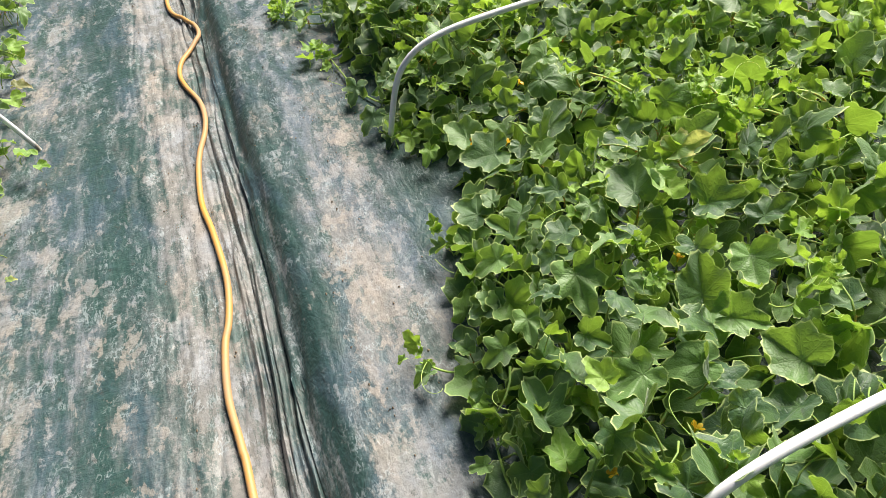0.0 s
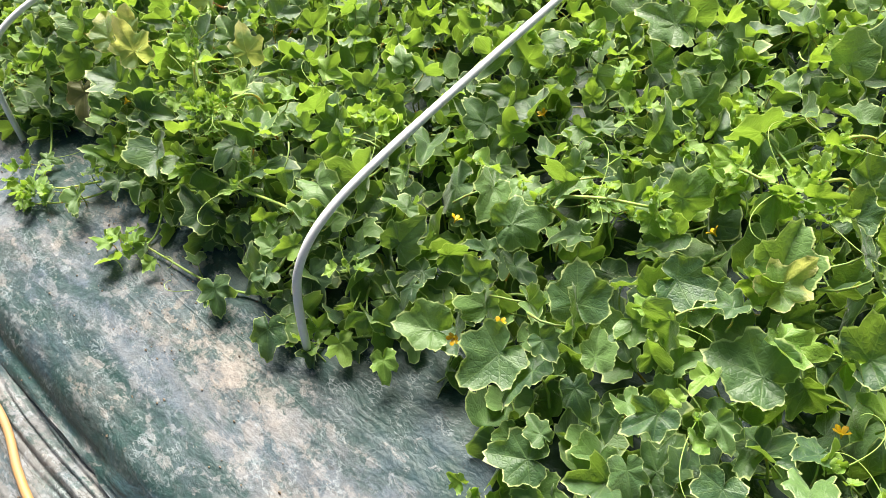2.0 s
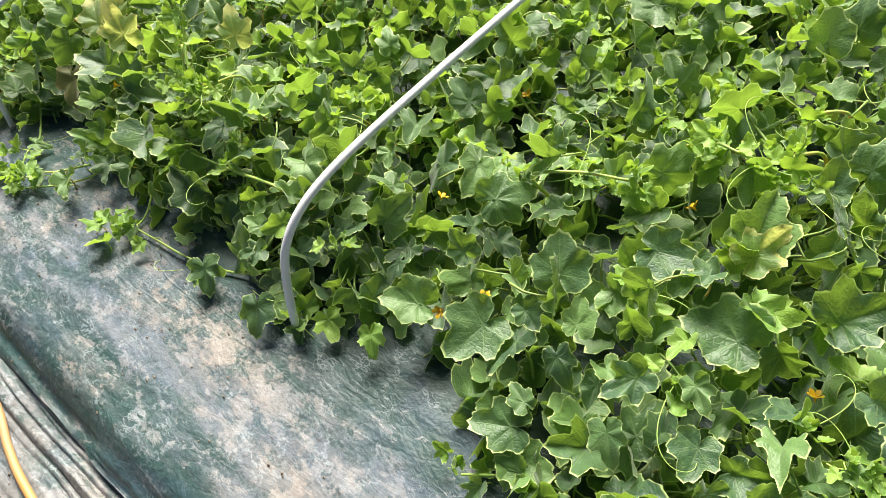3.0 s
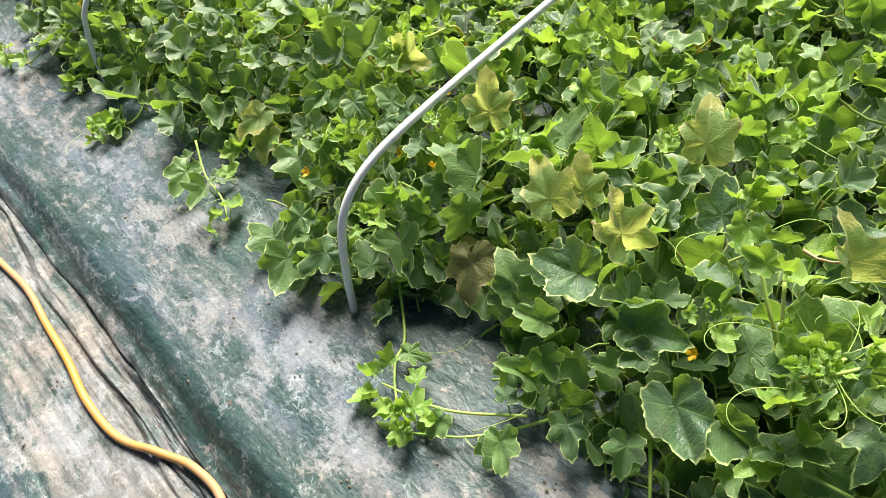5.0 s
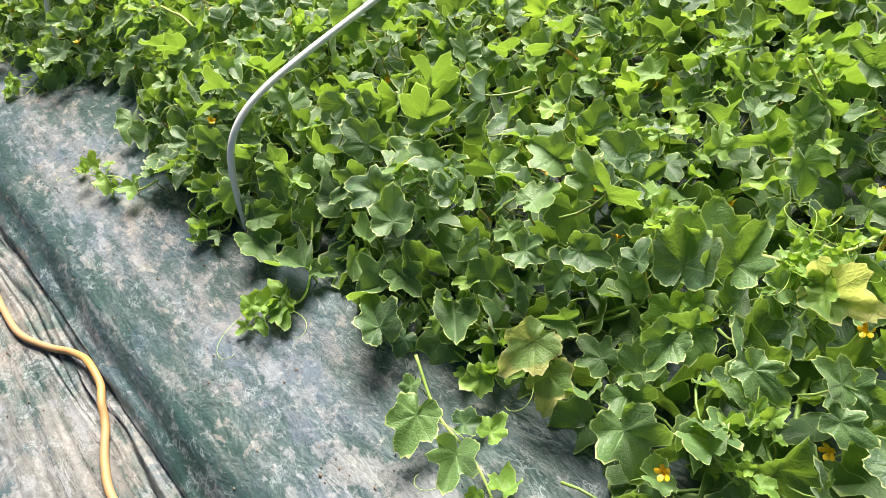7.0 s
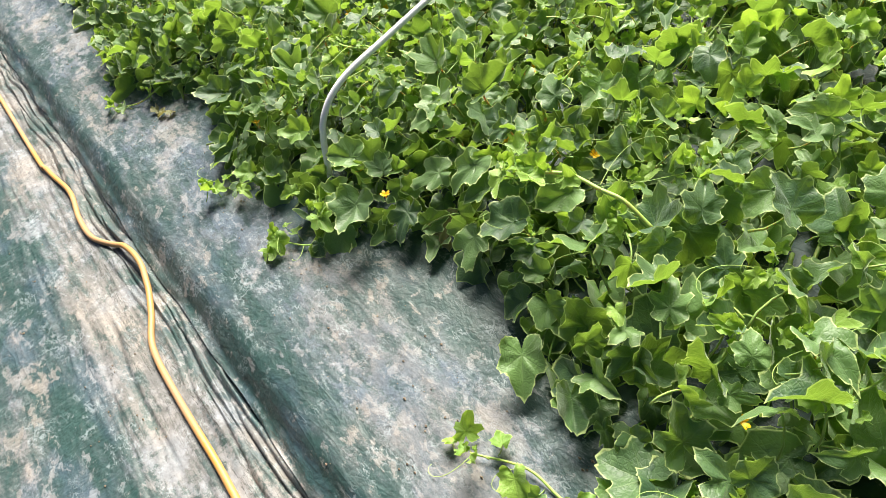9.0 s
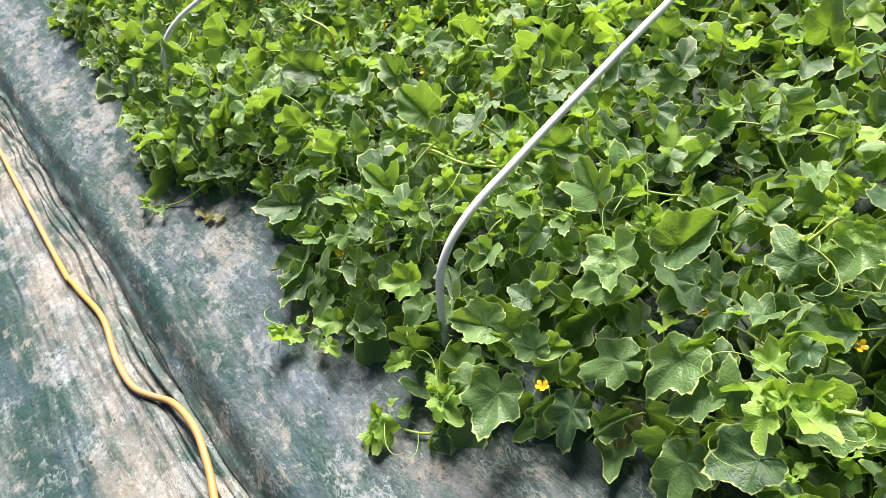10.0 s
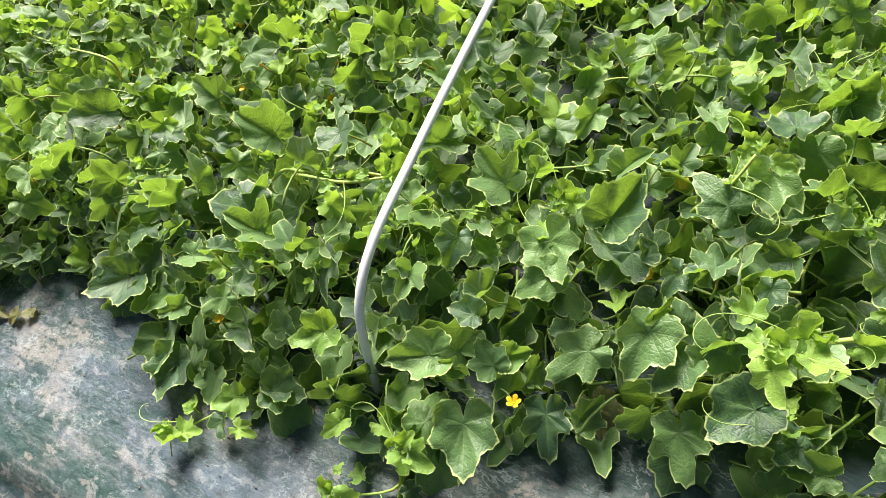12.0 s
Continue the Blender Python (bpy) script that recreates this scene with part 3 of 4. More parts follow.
# ---- melon plants ----
rng = random.Random(7)
EDGE = [(-1.2, 0.34), (0.3, 0.32), (0.6, 0.335), (0.85, 0.385), (1.03, 0.42), (1.13, 0.49), (1.3, 0.57), (1.42, 0.63), (1.55, 0.60), (1.68, 0.53), (1.85, 0.49), (2.05, 0.56),
        (2.2, 0.53), (2.4, 0.52), (2.6, 0.53), (2.78, 0.62), (2.95, 0.54), (3.08, 0.46), (3.2, 0.42), (3.34, 0.52), (3.45, 0.64), (3.7, 0.61), (3.93, 0.55), (4.07, 0.55),
        (4.16, 0.62), (4.32, 0.54), (4.5, 0.48), (4.65, 0.46), (4.85, 0.46), (5.05, 0.50), (5.2, 0.58), (5.4, 0.63), (5.55, 0.64), (5.68, 0.59), (5.78, 0.50), (5.9, 0.43),
        (6.0, 0.42), (6.1, 0.46), (6.3, 0.42), (6.5, 0.43), (6.65, 0.50), (6.9, 0.52), (7.05, 0.47), (7.2, 0.38), (7.45, 0.34), (7.75, 0.40), (8.1, 0.44), (8.6, 0.50), (11.0, 0.46)]


def bed_edge(y):
    for (a, p), (b, q) in zip(EDGE, EDGE[1:]):
        if y <= b:
            return p + (q - p) * (y - a) / (b - a)
    return 0.42


def canopy(x, y):
    """The height of the foliage over the film."""
    d = x - bed_edge(y)
    return 0.075 + 0.135 * ease(0.0, 0.26, d) + 0.045 * wave(x * 3.3, y * 3.3, 60) + 0.03 * wave(x * 8, y * 8, 61)


def tilt(x, y, z, size, yaw, pitch, roll=0.0):
    """A leaf's pose: yaw is where its tip points (0: +x, 90: +y), pitch how far the tip hangs."""
    return Matrix.LocRotScale((x, y, z), Euler((radians(-pitch), radians(roll), radians(yaw - 90)), "XYZ").to_quaternion(), (size, size, size))


class Plant:
    def __init__(self, x, y, label, group):
        self.root = tagged(new("melon_plant"), label, "melon plant", group)
        self.root.location = (x, y, 0)
        self.at = Vector((x, y, 0))

    def leaf(self, kind, m, under=False):
        meshes = UNDER[kind] if under else MESHES[kind]
        ob = new("leaf", meshes[rng.randrange(len(meshes))])
        ob.parent = self.root
        ob.matrix_basis = Matrix.Translation(-self.at) @ m
        if kind == "yellow":
            tagged(ob, "large leaf with a yellowed margin")
        elif kind == "dry":
            tagged(ob, "withered brown leaf")
        return ob

    def part(self, name, verts, faces, mats, label=""):
        ob = new(name, mesh_of(name, [Vector(p) - self.at for p in verts], faces, mats))
        ob.parent = self.root
        return tagged(ob, label)

    def vine(self, points, r0, r1, mat, steps=6, name="vine"):
        path = smooth_path(points, steps)
        n = len(path)
        v, f = tube(path, [r0 + (r1 - r0) * i / (n - 1) for i in range(n)], 6)
        return self.part(name, v, f, [mat])

    def tendril(self, p, yaw, length, curl):
        pts, a, q = [], radians(yaw), Vector(p)
        n = 26
        lift = rng.uniform(0.1, 0.7)
        for i in range(n):
            pts.append(q.copy())
            k = i / n
            a += curl * (0.02 + 0.55 * k ** 3)
            q += Vector((math.cos(a), math.sin(a), lift * (1 - 1.6 * k))) * length / n
        v, f = tube(pts, [0.0010 - 0.0005 * i / n for i in range(n)], 4)
        return self.part("tendril", v, f, [STEM_YOUNG])


LABEL = "leafy green melon plant sprawling over green film"
MARKED = {8: "melon plant with large yellowing leaves beside a white hoop", 9: "melon plant with yellow-edged leaves sprawling over green film", 11: "melon plant with a yellowing leaf hanging over the film",
          15: "melon plant with a thick pale runner above its leaves", 20: "melon plant with a few withered leaves on muddy film"}
plants = [Plant(1.0, -0.1 + 0.35 * i, MARKED[i] if i in MARKED else LABEL, "melon plants in the bed") for i in range(22)]


def owner(y):
    return plants[min(21, max(0, round((y + 0.1) / 0.35)))]


def flower(pl, x, y, z, size=0.017):
    """Five spreading rounded petals round a short throat."""
    m = Matrix.Translation((x, y, z)) @ Euler((rng.uniform(-0.6, 1.3), rng.uniform(-1.0, 0.6), rng.uniform(0, 6.28))).to_matrix().to_4x4() @ Matrix.Scale(size, 4)
    tv, tf = tube([(0, 0, -0.7), (0, 0, -0.3), (0, 0, -0.12)], [0.10, 0.16, 0.22], 6)
    bloom = pl.part("flower", [m @ p for p in tv], tf, [PETAL], "small open yellow flower")
    for k in range(5):
        a = 2 * math.pi * k / 5 + rng.uniform(-0.15, 0.15)
        verts = []
        for q, w, up in ((0.12, 0.10, -0.25), (0.42, 0.28, 0.10), (0.70, 0.34, 0.34), (0.95, 0.16, 0.42)):
            for side in (-1, 0, 1):
                verts.append(Vector((math.cos(a) * q - math.sin(a) * side * w, math.sin(a) * q + math.cos(a) * side * w, up + 0.06 * (1 - abs(side)))))
        faces = [(r * 3 + c, r * 3 + c + 1, r * 3 + c + 4, r * 3 + c + 3) for r in range(3) for c in range(2)]
        pl.part("petal", [m @ p for p in verts], faces, [PETAL]).parent = bloom


FAR = {"mature": ([], [], [], [], []), "young": ([], [], [], [], [])}


def far_leaf(kind, m):
    """Adds a leaf to the joined foliage."""
    src = COARSE[kind][rng.randrange(len(COARSE[kind]))]
    store = FAR["young" if kind in ("young", "bud") else "mature"]
    base = len(store[0])
    store[0].extend(m @ Vector(p) for p in src[0])
    store[1].extend(tuple(base + j for j in face) for face in src[1])
    store[2].extend(src[2])
    store[3].extend(src[3])
    store[4].extend(src[4])


def put_leaf(kind, x, y, m, under=False):
    if x < 1.5 and -0.2 < y < 7.4:
        owner(y).leaf(kind, m, under)
    else:
        far_leaf(kind, m)


def set_leaf(kind, x, y, z, size, yaw, pitch, roll):
    """A large leaf that stands out of the rest."""
    owner(y).leaf(kind, tilt(x, y, z, size, yaw, pitch, roll))
    HEROES.append((x + 0.45 * size * math.cos(radians(yaw)), y + 0.45 * size * math.sin(radians(yaw)) - 0.01, size * 0.56))


BLOOMS = ((0.87, 0.85), (0.68, 0.52), (0.52, 0.51), (0.95, 0.56), (0.73, 2.39), (1.2, 1.62), (1.1, 1.17), (0.66, 1.43), (0.73, 1.38), (0.87, 1.6), (1.41, 2.19), (0.79, 3.07),
          (1.0, 3.76), (0.87, 3.42), (0.61, 3.32), (0.7, 2.64), (1.5, 2.84), (1.39, 2.8), (0.65, 4.79), (0.93, 3.64), (1.11, 3.52), (0.78, 3.17), (1.28, 3.32), (0.99, 3.22),
          (1.03, 4.45), (1.0, 3.87), (1.1, 6.68), (1.04, 6.53), (1.12, 6.41), (0.54, 6.33), (0.6, 5.72), (1.13, 5.73), (1.09, 5.59), (0.97, 5.38), (0.91, 5.15), (0.61, 5.85),
          (0.89, 5.59), (1.31, 6.85))
HEROES = []          # places kept free for the leaves that are set one by one


def fill(step, lo, hi, sizes, x1, y0, y1, inset):
    y = y0
    while y < y1:
        x = 0.30
        while x < x1:
            px, py = x + rng.uniform(-0.5, 0.5) * step, y + rng.uniform(-0.5, 0.5) * step
            d = px - bed_edge(py) - inset
            if d > 0 and not (px > 1.6 and py > 7.6) and (hi < 0.9 or all((px - a) ** 2 + (py - b) ** 2 > c * c for a, b, c in HEROES)) and \
                    (hi < 0.6 or all((px - a + 0.03) ** 2 + (py - b + 0.03) ** 2 > 0.045 ** 2 for a, b in BLOOMS)):
                h = canopy(px, py) * rng.uniform(lo, hi)
                if (px - 0.63) ** 2 + (py - 6.02) ** 2 < 0.075 ** 2:
                    h = min(h, 0.07)             # the leaves lie low where the fifth hoop bends
                size = rng.uniform(*sizes) * (0.85 + 0.3 * rng.random())
                near = 1 - ease(0.05, 0.25, d)
                if rng.random() < 0.35 + 0.5 * near:
                    yaw = 180 + 40 + rng.gauss(0, 55)
                else:
                    yaw = rng.uniform(0, 360)
                pitch = rng.gauss(6 + 30 * near, 42 - 12 * near)
                if hi > 0.9 and rng.random() < 0.46:
                    pitch = rng.gauss(-42, 18)
                    if rng.random() < 0.5:
                        yaw, pitch = rng.gauss(60, 40), pitch - 10
                kind = "lobed" if rng.random() < 0.55 else "mature"
                # young leaves grow commoner inwards, their lime colour standing in for backlit foliage
                if hi > 0.9 and rng.random() < 0.09 + 0.33 * ease(0.2, 0.75, d):
                    kind, size = "young", size * 0.75
                put_leaf(kind, px, py, tilt(px, py, h, size, yaw, pitch, rng.gauss(0, 28)), hi < 0.9)
            x += step
        y += step


set_leaf("mature", 0.616, 5.872, 0.178, 0.078, 117, -8, -15)
set_leaf("mature", 0.789, 5.720, 0.243, 0.063, 137, 5, -18)
set_leaf("mature", 0.542, 5.791, 0.120, 0.088, 205, 13, -9)
set_leaf("lobed", 0.614, 5.675, 0.095, 0.075, 204, 14, -4)
set_leaf("lobed", 0.771, 5.553, 0.193, 0.082, 171, 15, -7)
set_leaf("lobed", 0.640, 5.770, 0.167, 0.049, 52, -18, -1)
set_leaf("mature", 0.746, 5.494, 0.170, 0.062, 152, 10, -8)
set_leaf("mature", 0.718, 5.381, 0.157, 0.080, 142, 12, -7)
set_leaf("mature", 0.813, 5.902, 0.239, 0.059, 186, 19, -15)
set_leaf("lobed", 0.935, 5.863, 0.253, 0.075, 55, -27, -10)
set_leaf("mature", 0.918, 5.664, 0.251, 0.081, 344, -21, 18)
set_leaf("lobed", 0.716, 5.635, 0.168, 0.079, 143, 6, -12)
set_leaf("mature", 0.733, 6.324, 0.255, 0.085, 93, -27, -15)
set_leaf("mature", 0.914, 6.386, 0.258, 0.085, 80, -35, -16)
set_leaf("mature", 0.865, 6.884, 0.251, 0.085, 129, -18, -33)
set_leaf("lobed", 0.838, 6.740, 0.240, 0.058, 191, 17, -29)
set_leaf("mature", 1.081, 5.451, 0.236, 0.067, 190, 28, 4)
set_leaf("lobed", 0.549, 6.614, 0.139, 0.085, 140, -13, -26)
set_leaf("young", 0.581, 6.069, 0.200, 0.063, 135, -8, -20)
set_leaf("lobed", 0.467, 6.176, 0.080, 0.063, 283, 19, 8)
set_leaf("lobed", 0.663, 5.472, 0.097, 0.080, 203, 13, 3)
set_leaf("lobed", 0.694, 6.188, 0.252, 0.059, 57, -29, 5)
set_leaf("lobed", 0.748, 6.116, 0.249, 0.045, 29, -23, 15)
set_leaf("lobed", 0.721, 5.952, 0.240, 0.050, 186, 16, -18)
set_leaf("mature", 0.687, 5.813, 0.237, 0.042, 96, -10, -12)
set_leaf("mature", 0.712, 5.965, 0.242, 0.044, 160, 4, -18)
set_leaf("young", 0.463, 6.005, 0.108, 0.041, 153, -4, -17)
set_leaf("young", 0.462, 5.878, 0.086, 0.059, 264, 14, 2)
set_leaf("lobed", 0.861, 5.535, 0.240, 0.046, 166, 18, -9)
set_leaf("mature", 1.145, 5.397, 0.234, 0.064, 188, 34, 6)
set_leaf("lobed", 0.873, 5.407, 0.241, 0.040, 175, 18, -1)
set_leaf("lobed", 0.570, 6.295, 0.208, 0.052, 147, -7, -24)
set_leaf("lobed", 0.529, 6.416, 0.165, 0.045, 135, -15, -24)
set_leaf("mature", 1.011, 5.344, 0.247, 0.029, 35, -24, -23)
set_leaf("lobed", 1.056, 5.588, 0.249, 0.041, 347, -28, 15)
set_leaf("lobed", 0.956, 5.905, 0.249, 0.039, 54, -29, -10)
set_leaf("young", 0.427, 6.245, 0.081, 0.048, 133, -14, -18)
set_leaf("young", 0.379, 6.209, 0.071, 0.036, 270, 20, 1)
set_leaf("lobed", 1.108, 6.189, 0.238, 0.041, 221, 36, -3)
set_leaf("mature", 1.285, 5.951, 0.236, 0.052, 187, 38, -18)
set_leaf("lobed", 1.138, 5.771, 0.238, 0.055, 169, 27, -20)
set_leaf("mature", 1.052, 3.782, 0.255, 0.061, 28, -43, 13)
set_leaf("mature", 0.445, 3.720, 0.069, 0.078, 204, 13, -16)
set_leaf("lobed", 0.440, 3.612, 0.070, 0.067, 208, 13, -13)
set_leaf("young", 0.506, 3.589, 0.076, 0.042, 5, -8, 16)
set_leaf("mature", 0.541, 4.416, 0.081, 0.069, 329, 10, 29)
set_leaf("yellow", 0.666, 3.620, 0.135, 0.083, 172, 11, -19)
set_leaf("yellow", 0.642, 3.571, 0.105, 0.070, 212, 22, -8)
set_leaf("lobed", 0.623, 3.946, 0.118, 0.061, 264, 26, 8)
set_leaf("mature", 0.871, 3.465, 0.253, 0.085, 28, -33, 3)
set_leaf("lobed", 0.915, 3.401, 0.254, 0.077, 4, -29, 13)
set_leaf("yellow", 0.936, 3.277, 0.262, 0.078, 274, 6, 28)
set_leaf("mature", 0.763, 3.412, 0.217, 0.059, 180, 18, -12)
set_leaf("lobed", 0.779, 3.291, 0.241, 0.060, 255, 11, 16)
set_leaf("lobed", 0.776, 3.172, 0.243, 0.049, 268, 3, 18)
set_leaf("lobed", 0.691, 3.445, 0.106, 0.062, 246, 18, 9)
set_leaf("mature", 0.815, 3.629, 0.227, 0.062, 284, 12, 20)
set_leaf("lobed", 0.771, 3.913, 0.246, 0.051, 68, -35, -7)
set_leaf("mature", 0.785, 4.196, 0.232, 0.078, 82, -39, -14)
set_leaf("lobed", 0.983, 3.628, 0.249, 0.057, 348, -21, 27)
set_leaf("lobed", 0.706, 4.071, 0.221, 0.085, 102, -24, -19)
set_leaf("lobed", 0.521, 3.911, 0.085, 0.085, 67, -25, 3)
set_leaf("mature", 0.539, 3.860, 0.071, 0.040, 203, 18, -20)
set_leaf("mature", 0.798, 5.054, 0.239, 0.062, 199, 24, -40)
set_leaf("lobed", 0.557, 4.748, 0.158, 0.061, 88, -43, -7)
set_leaf("lobed", 0.956, 3.795, 0.252, 0.071, 85, -25, -23)
set_leaf("mature", 1.268, 3.483, 0.253, 0.045, 17, -45, 4)
set_leaf("mature", 0.817, 4.015, 0.251, 0.056, 86, -31, -18)
set_leaf("lobed", 0.644, 4.402, 0.189, 0.056, 113, -26, -24)
set_leaf("mature", 0.898, 3.888, 0.246, 0.041, 350, -14, 29)
set_leaf("yellow", 0.882, 2.951, 0.286, 0.085, 45, -48, 7)
set_leaf("yellow", 0.781, 2.714, 0.268, 0.085, 53, -40, -6)
set_leaf("yellow", 0.822, 2.671, 0.275, 0.070, 40, -37, 1)
set_leaf("yellow", 1.021, 2.561, 0.282, 0.085, 29, -44, -1)
set_leaf("dry", 0.659, 2.834, 0.126, 0.087, 218, 29, -11)
set_leaf("lobed", 0.706, 2.596, 0.227, 0.081, 107, -9, -20)
set_leaf("mature", 0.686, 2.464, 0.198, 0.081, 292, 5, 17)
set_leaf("mature", 0.660, 2.437, 0.194, 0.043, 157, 9, -14)
set_leaf("lobed", 0.628, 2.618, 0.152, 0.056, 103, -11, -16)
set_leaf("lobed", 0.549, 2.642, 0.075, 0.052, 209, 17, -10)
set_leaf("lobed", 0.434, 2.562, 0.070, 0.057, 223, 15, -6)
set_leaf("lobed", 0.526, 2.493, 0.076, 0.059, 226, 17, -1)
set_leaf("lobed", 0.552, 2.392, 0.097, 0.049, 203, 14, -4)
set_leaf("mature", 0.629, 2.358, 0.164, 0.085, 231, 16, 7)
set_leaf("lobed", 0.517, 3.225, 0.140, 0.067, 193, 15, -29)
set_leaf("lobed", 0.438, 3.219, 0.075, 0.085, 217, 25, -23)
set_leaf("lobed", 0.494, 3.114, 0.115, 0.073, 165, 1, -28)
set_leaf("mature", 0.917, 2.466, 0.255, 0.070, 27, -36, -1)
set_leaf("mature", 0.773, 3.019, 0.251, 0.040, 69, -40, -9)
set_leaf("lobed", 1.039, 2.425, 0.246, 0.038, 83, -13, -29)
set_leaf("lobed", 0.867, 2.531, 0.249, 0.037, 16, -29, 9)
set_leaf("lobed", 0.699, 2.284, 0.215, 0.027, 294, -2, 17)
set_leaf("lobed", 0.586, 2.589, 0.109, 0.045, 246, 18, 5)
set_leaf("mature", 1.001, 1.027, 0.260, 0.085, 9, -34, 4)
set_leaf("yellow", 0.966, 1.014, 0.271, 0.066, 344, -24, 15)
set_leaf("mature", 0.838, 0.971, 0.244, 0.085, 97, -1, -17)
set_leaf("lobed", 0.939, 0.868, 0.249, 0.072, 325, -17, 13)
set_leaf("mature", 0.790, 1.250, 0.253, 0.070, 35, -28, 3)
set_leaf("mature", 0.732, 1.179, 0.242, 0.048, 28, -20, 4)
set_leaf("mature", 0.866, 1.441, 0.244, 0.080, 326, -3, 26)
set_leaf("mature", 0.918, 1.148, 0.242, 0.067, 283, 6, 22)
set_leaf("mature", 0.660, 1.492, 0.111, 0.075, 116, -12, -17)
set_leaf("lobed", 0.476, 1.804, 0.069, 0.065, 223, 23, -19)
set_leaf("lobed", 0.560, 1.855, 0.132, 0.044, 140, -12, -25)
set_leaf("lobed", 0.471, 1.993, 0.066, 0.063, 238, 29, -15)
set_leaf("young", 0.567, 1.551, 0.069, 0.049, 227, 23, -11)
set_leaf("mature", 0.666, 0.942, 0.241, 0.051, 188, 13, -1)
set_leaf("mature", 0.569, 1.203, 0.116, 0.073, 117, -5, -11)
set_leaf("mature", 0.678, 1.338, 0.160, 0.086, 169, 8, -17)
set_leaf("lobed", 0.707, 1.060, 0.242, 0.059, 152, 9, -12)
set_leaf("lobed", 0.618, 1.054, 0.222, 0.050, 222, 13, 2)
set_leaf("yellow", 0.774, 2.558, 0.288, 0.085, 73, -61, 5)
set_leaf("yellow", 0.920, 2.271, 0.280, 0.072, 59, -56, 13)
set_leaf("lobed", 0.610, 1.204, 0.138, 0.040, 67, -15, -4)
set_leaf("lobed", 0.743, 0.987, 0.241, 0.043, 228, 15, 9)
set_leaf("lobed", 1.092, 1.915, 0.253, 0.048, 50, -45, 4)
set_leaf("mature", 1.383, 1.352, 0.247, 0.036, 331, -21, 33)
set_leaf("lobed", 0.853, 0.787, 0.243, 0.055, 247, 5, 18)
set_leaf("lobed", 0.723, 1.276, 0.205, 0.041, 245, 19, 6)
set_leaf("lobed", 0.632, 0.842, 0.233, 0.085, 260, 27, 9)
set_leaf("mature", 0.791, 0.682, 0.255, 0.075, 59, -35, -9)
set_leaf("lobed", 0.809, 0.625, 0.245, 0.064, 323, -4, 24)
set_leaf("mature", 0.850, 0.508, 0.246, 0.068, 109, -5, -24)
set_leaf("mature", 0.715, 0.574, 0.241, 0.066, 161, 10, -20)
set_leaf("mature", 0.721, 0.478, 0.245, 0.053, 325, -5, 19)
set_leaf("lobed", 0.530, 0.531, 0.231, 0.051, 233, 19, -1)
set_leaf("lobed", 0.581, 0.707, 0.239, 0.044, 312, 7, 21)
set_leaf("lobed", 0.460, 0.812, 0.141, 0.051, 198, 13, -18)
set_leaf("lobed", 0.520, 0.826, 0.182, 0.053, 256, 25, 3)
set_leaf("lobed", 0.476, 0.935, 0.133, 0.046, 203, 15, -19)
set_leaf("lobed", 0.535, 0.995, 0.181, 0.059, 196, 15, -23)
set_leaf("lobed", 0.622, 0.599, 0.239, 0.072, 190, 16, -14)
set_leaf("mature", 0.619, 0.904, 0.238, 0.046, 219, 28, -14)
set_leaf("lobed", 0.749, 0.769, 0.240, 0.034, 261, 24, 14)
set_leaf("young", 0.380, 0.770, 0.075, 0.040, 281, 19, 8)
set_leaf("lobed", 0.553, 0.446, 0.241, 0.028, 294, 7, 16)
set_leaf("mature", 0.766, 1.446, 0.197, 0.049, 73, -46, -5)
# further leaves that stand out
set_leaf("mature", 0.949, 6.985, 0.22, 0.085, 129, 40, -11)
set_leaf("lobed", 0.975, 6.472, 0.22, 0.071, 76, -20, -1)
set_leaf("lobed", 1.316, 5.958, 0.24, 0.074, 26, -28, 12)
set_leaf("mature", 0.949, 6.814, 0.20, 0.087, 239, 53, -8)
set_leaf("mature", 1.030, 3.691, 0.24, 0.073, 82, -23, -7)
set_leaf("mature", 0.901, 3.719, 0.20, 0.067, 197, 56, 2)
set_leaf("mature", 0.678, 3.997, 0.20, 0.076, 45, -28, 12)
set_leaf("mature", 0.890, 5.070, 0.18, 0.085, 195, 49, -11)
set_leaf("lobed", 0.841, 4.923, 0.17, 0.085, 230, 47, -2)
set_leaf("mature", 1.136, 4.311, 0.22, 0.071, 238, 43, 9)
set_leaf("lobed", 1.249, 4.056, 0.24, 0.077, 136, 37, 11)
set_leaf("dry", 0.693, 2.910, 0.06, 0.078, 223, 59, 0)
set_leaf("lobed", 0.569, 3.309, 0.07, 0.070, 163, 44, 2)
set_leaf("mature", 0.978, 3.467, 0.20, 0.078, 51, -31, 11)
set_leaf("mature", 0.925, 1.636, 0.17, 0.083, 133, 38, -4)
set_leaf("lobed", 0.617, 1.943, 0.060, 0.072, 166, 20, 2)
set_leaf("young", 0.546, 1.662, 0.050, 0.050, 238, 30, -1)
set_leaf("mature", 0.621, 1.821, 0.070, 0.076, 232, 19, 9)
set_leaf("mature", 0.516, 3.237, 0.070, 0.085, 77, 8, -1)
set_leaf("lobed", 0.462, 3.331, 0.045, 0.085, 234, 10, 1)
set_leaf("lobed", 0.716, 2.673, 0.140, 0.085, 73, 12, -7)
set_leaf("lobed", 0.646, 3.216, 0.090, 0.085, 158, 12, 6)
set_leaf("lobed", 0.570, 3.315, 0.060, 0.085, 167, 13, -10)
set_leaf("mature", 0.498, 4.386, 0.050, 0.082, 264, 18, -6)
set_leaf("young", 0.429, 4.192, 0.035, 0.056, 238, 21, 7)
set_leaf("lobed", 0.526, 4.216, 0.050, 0.085, 101, 14, 4)
set_leaf("young", 0.437, 4.195, 0.040, 0.056, 70, 20, -6)
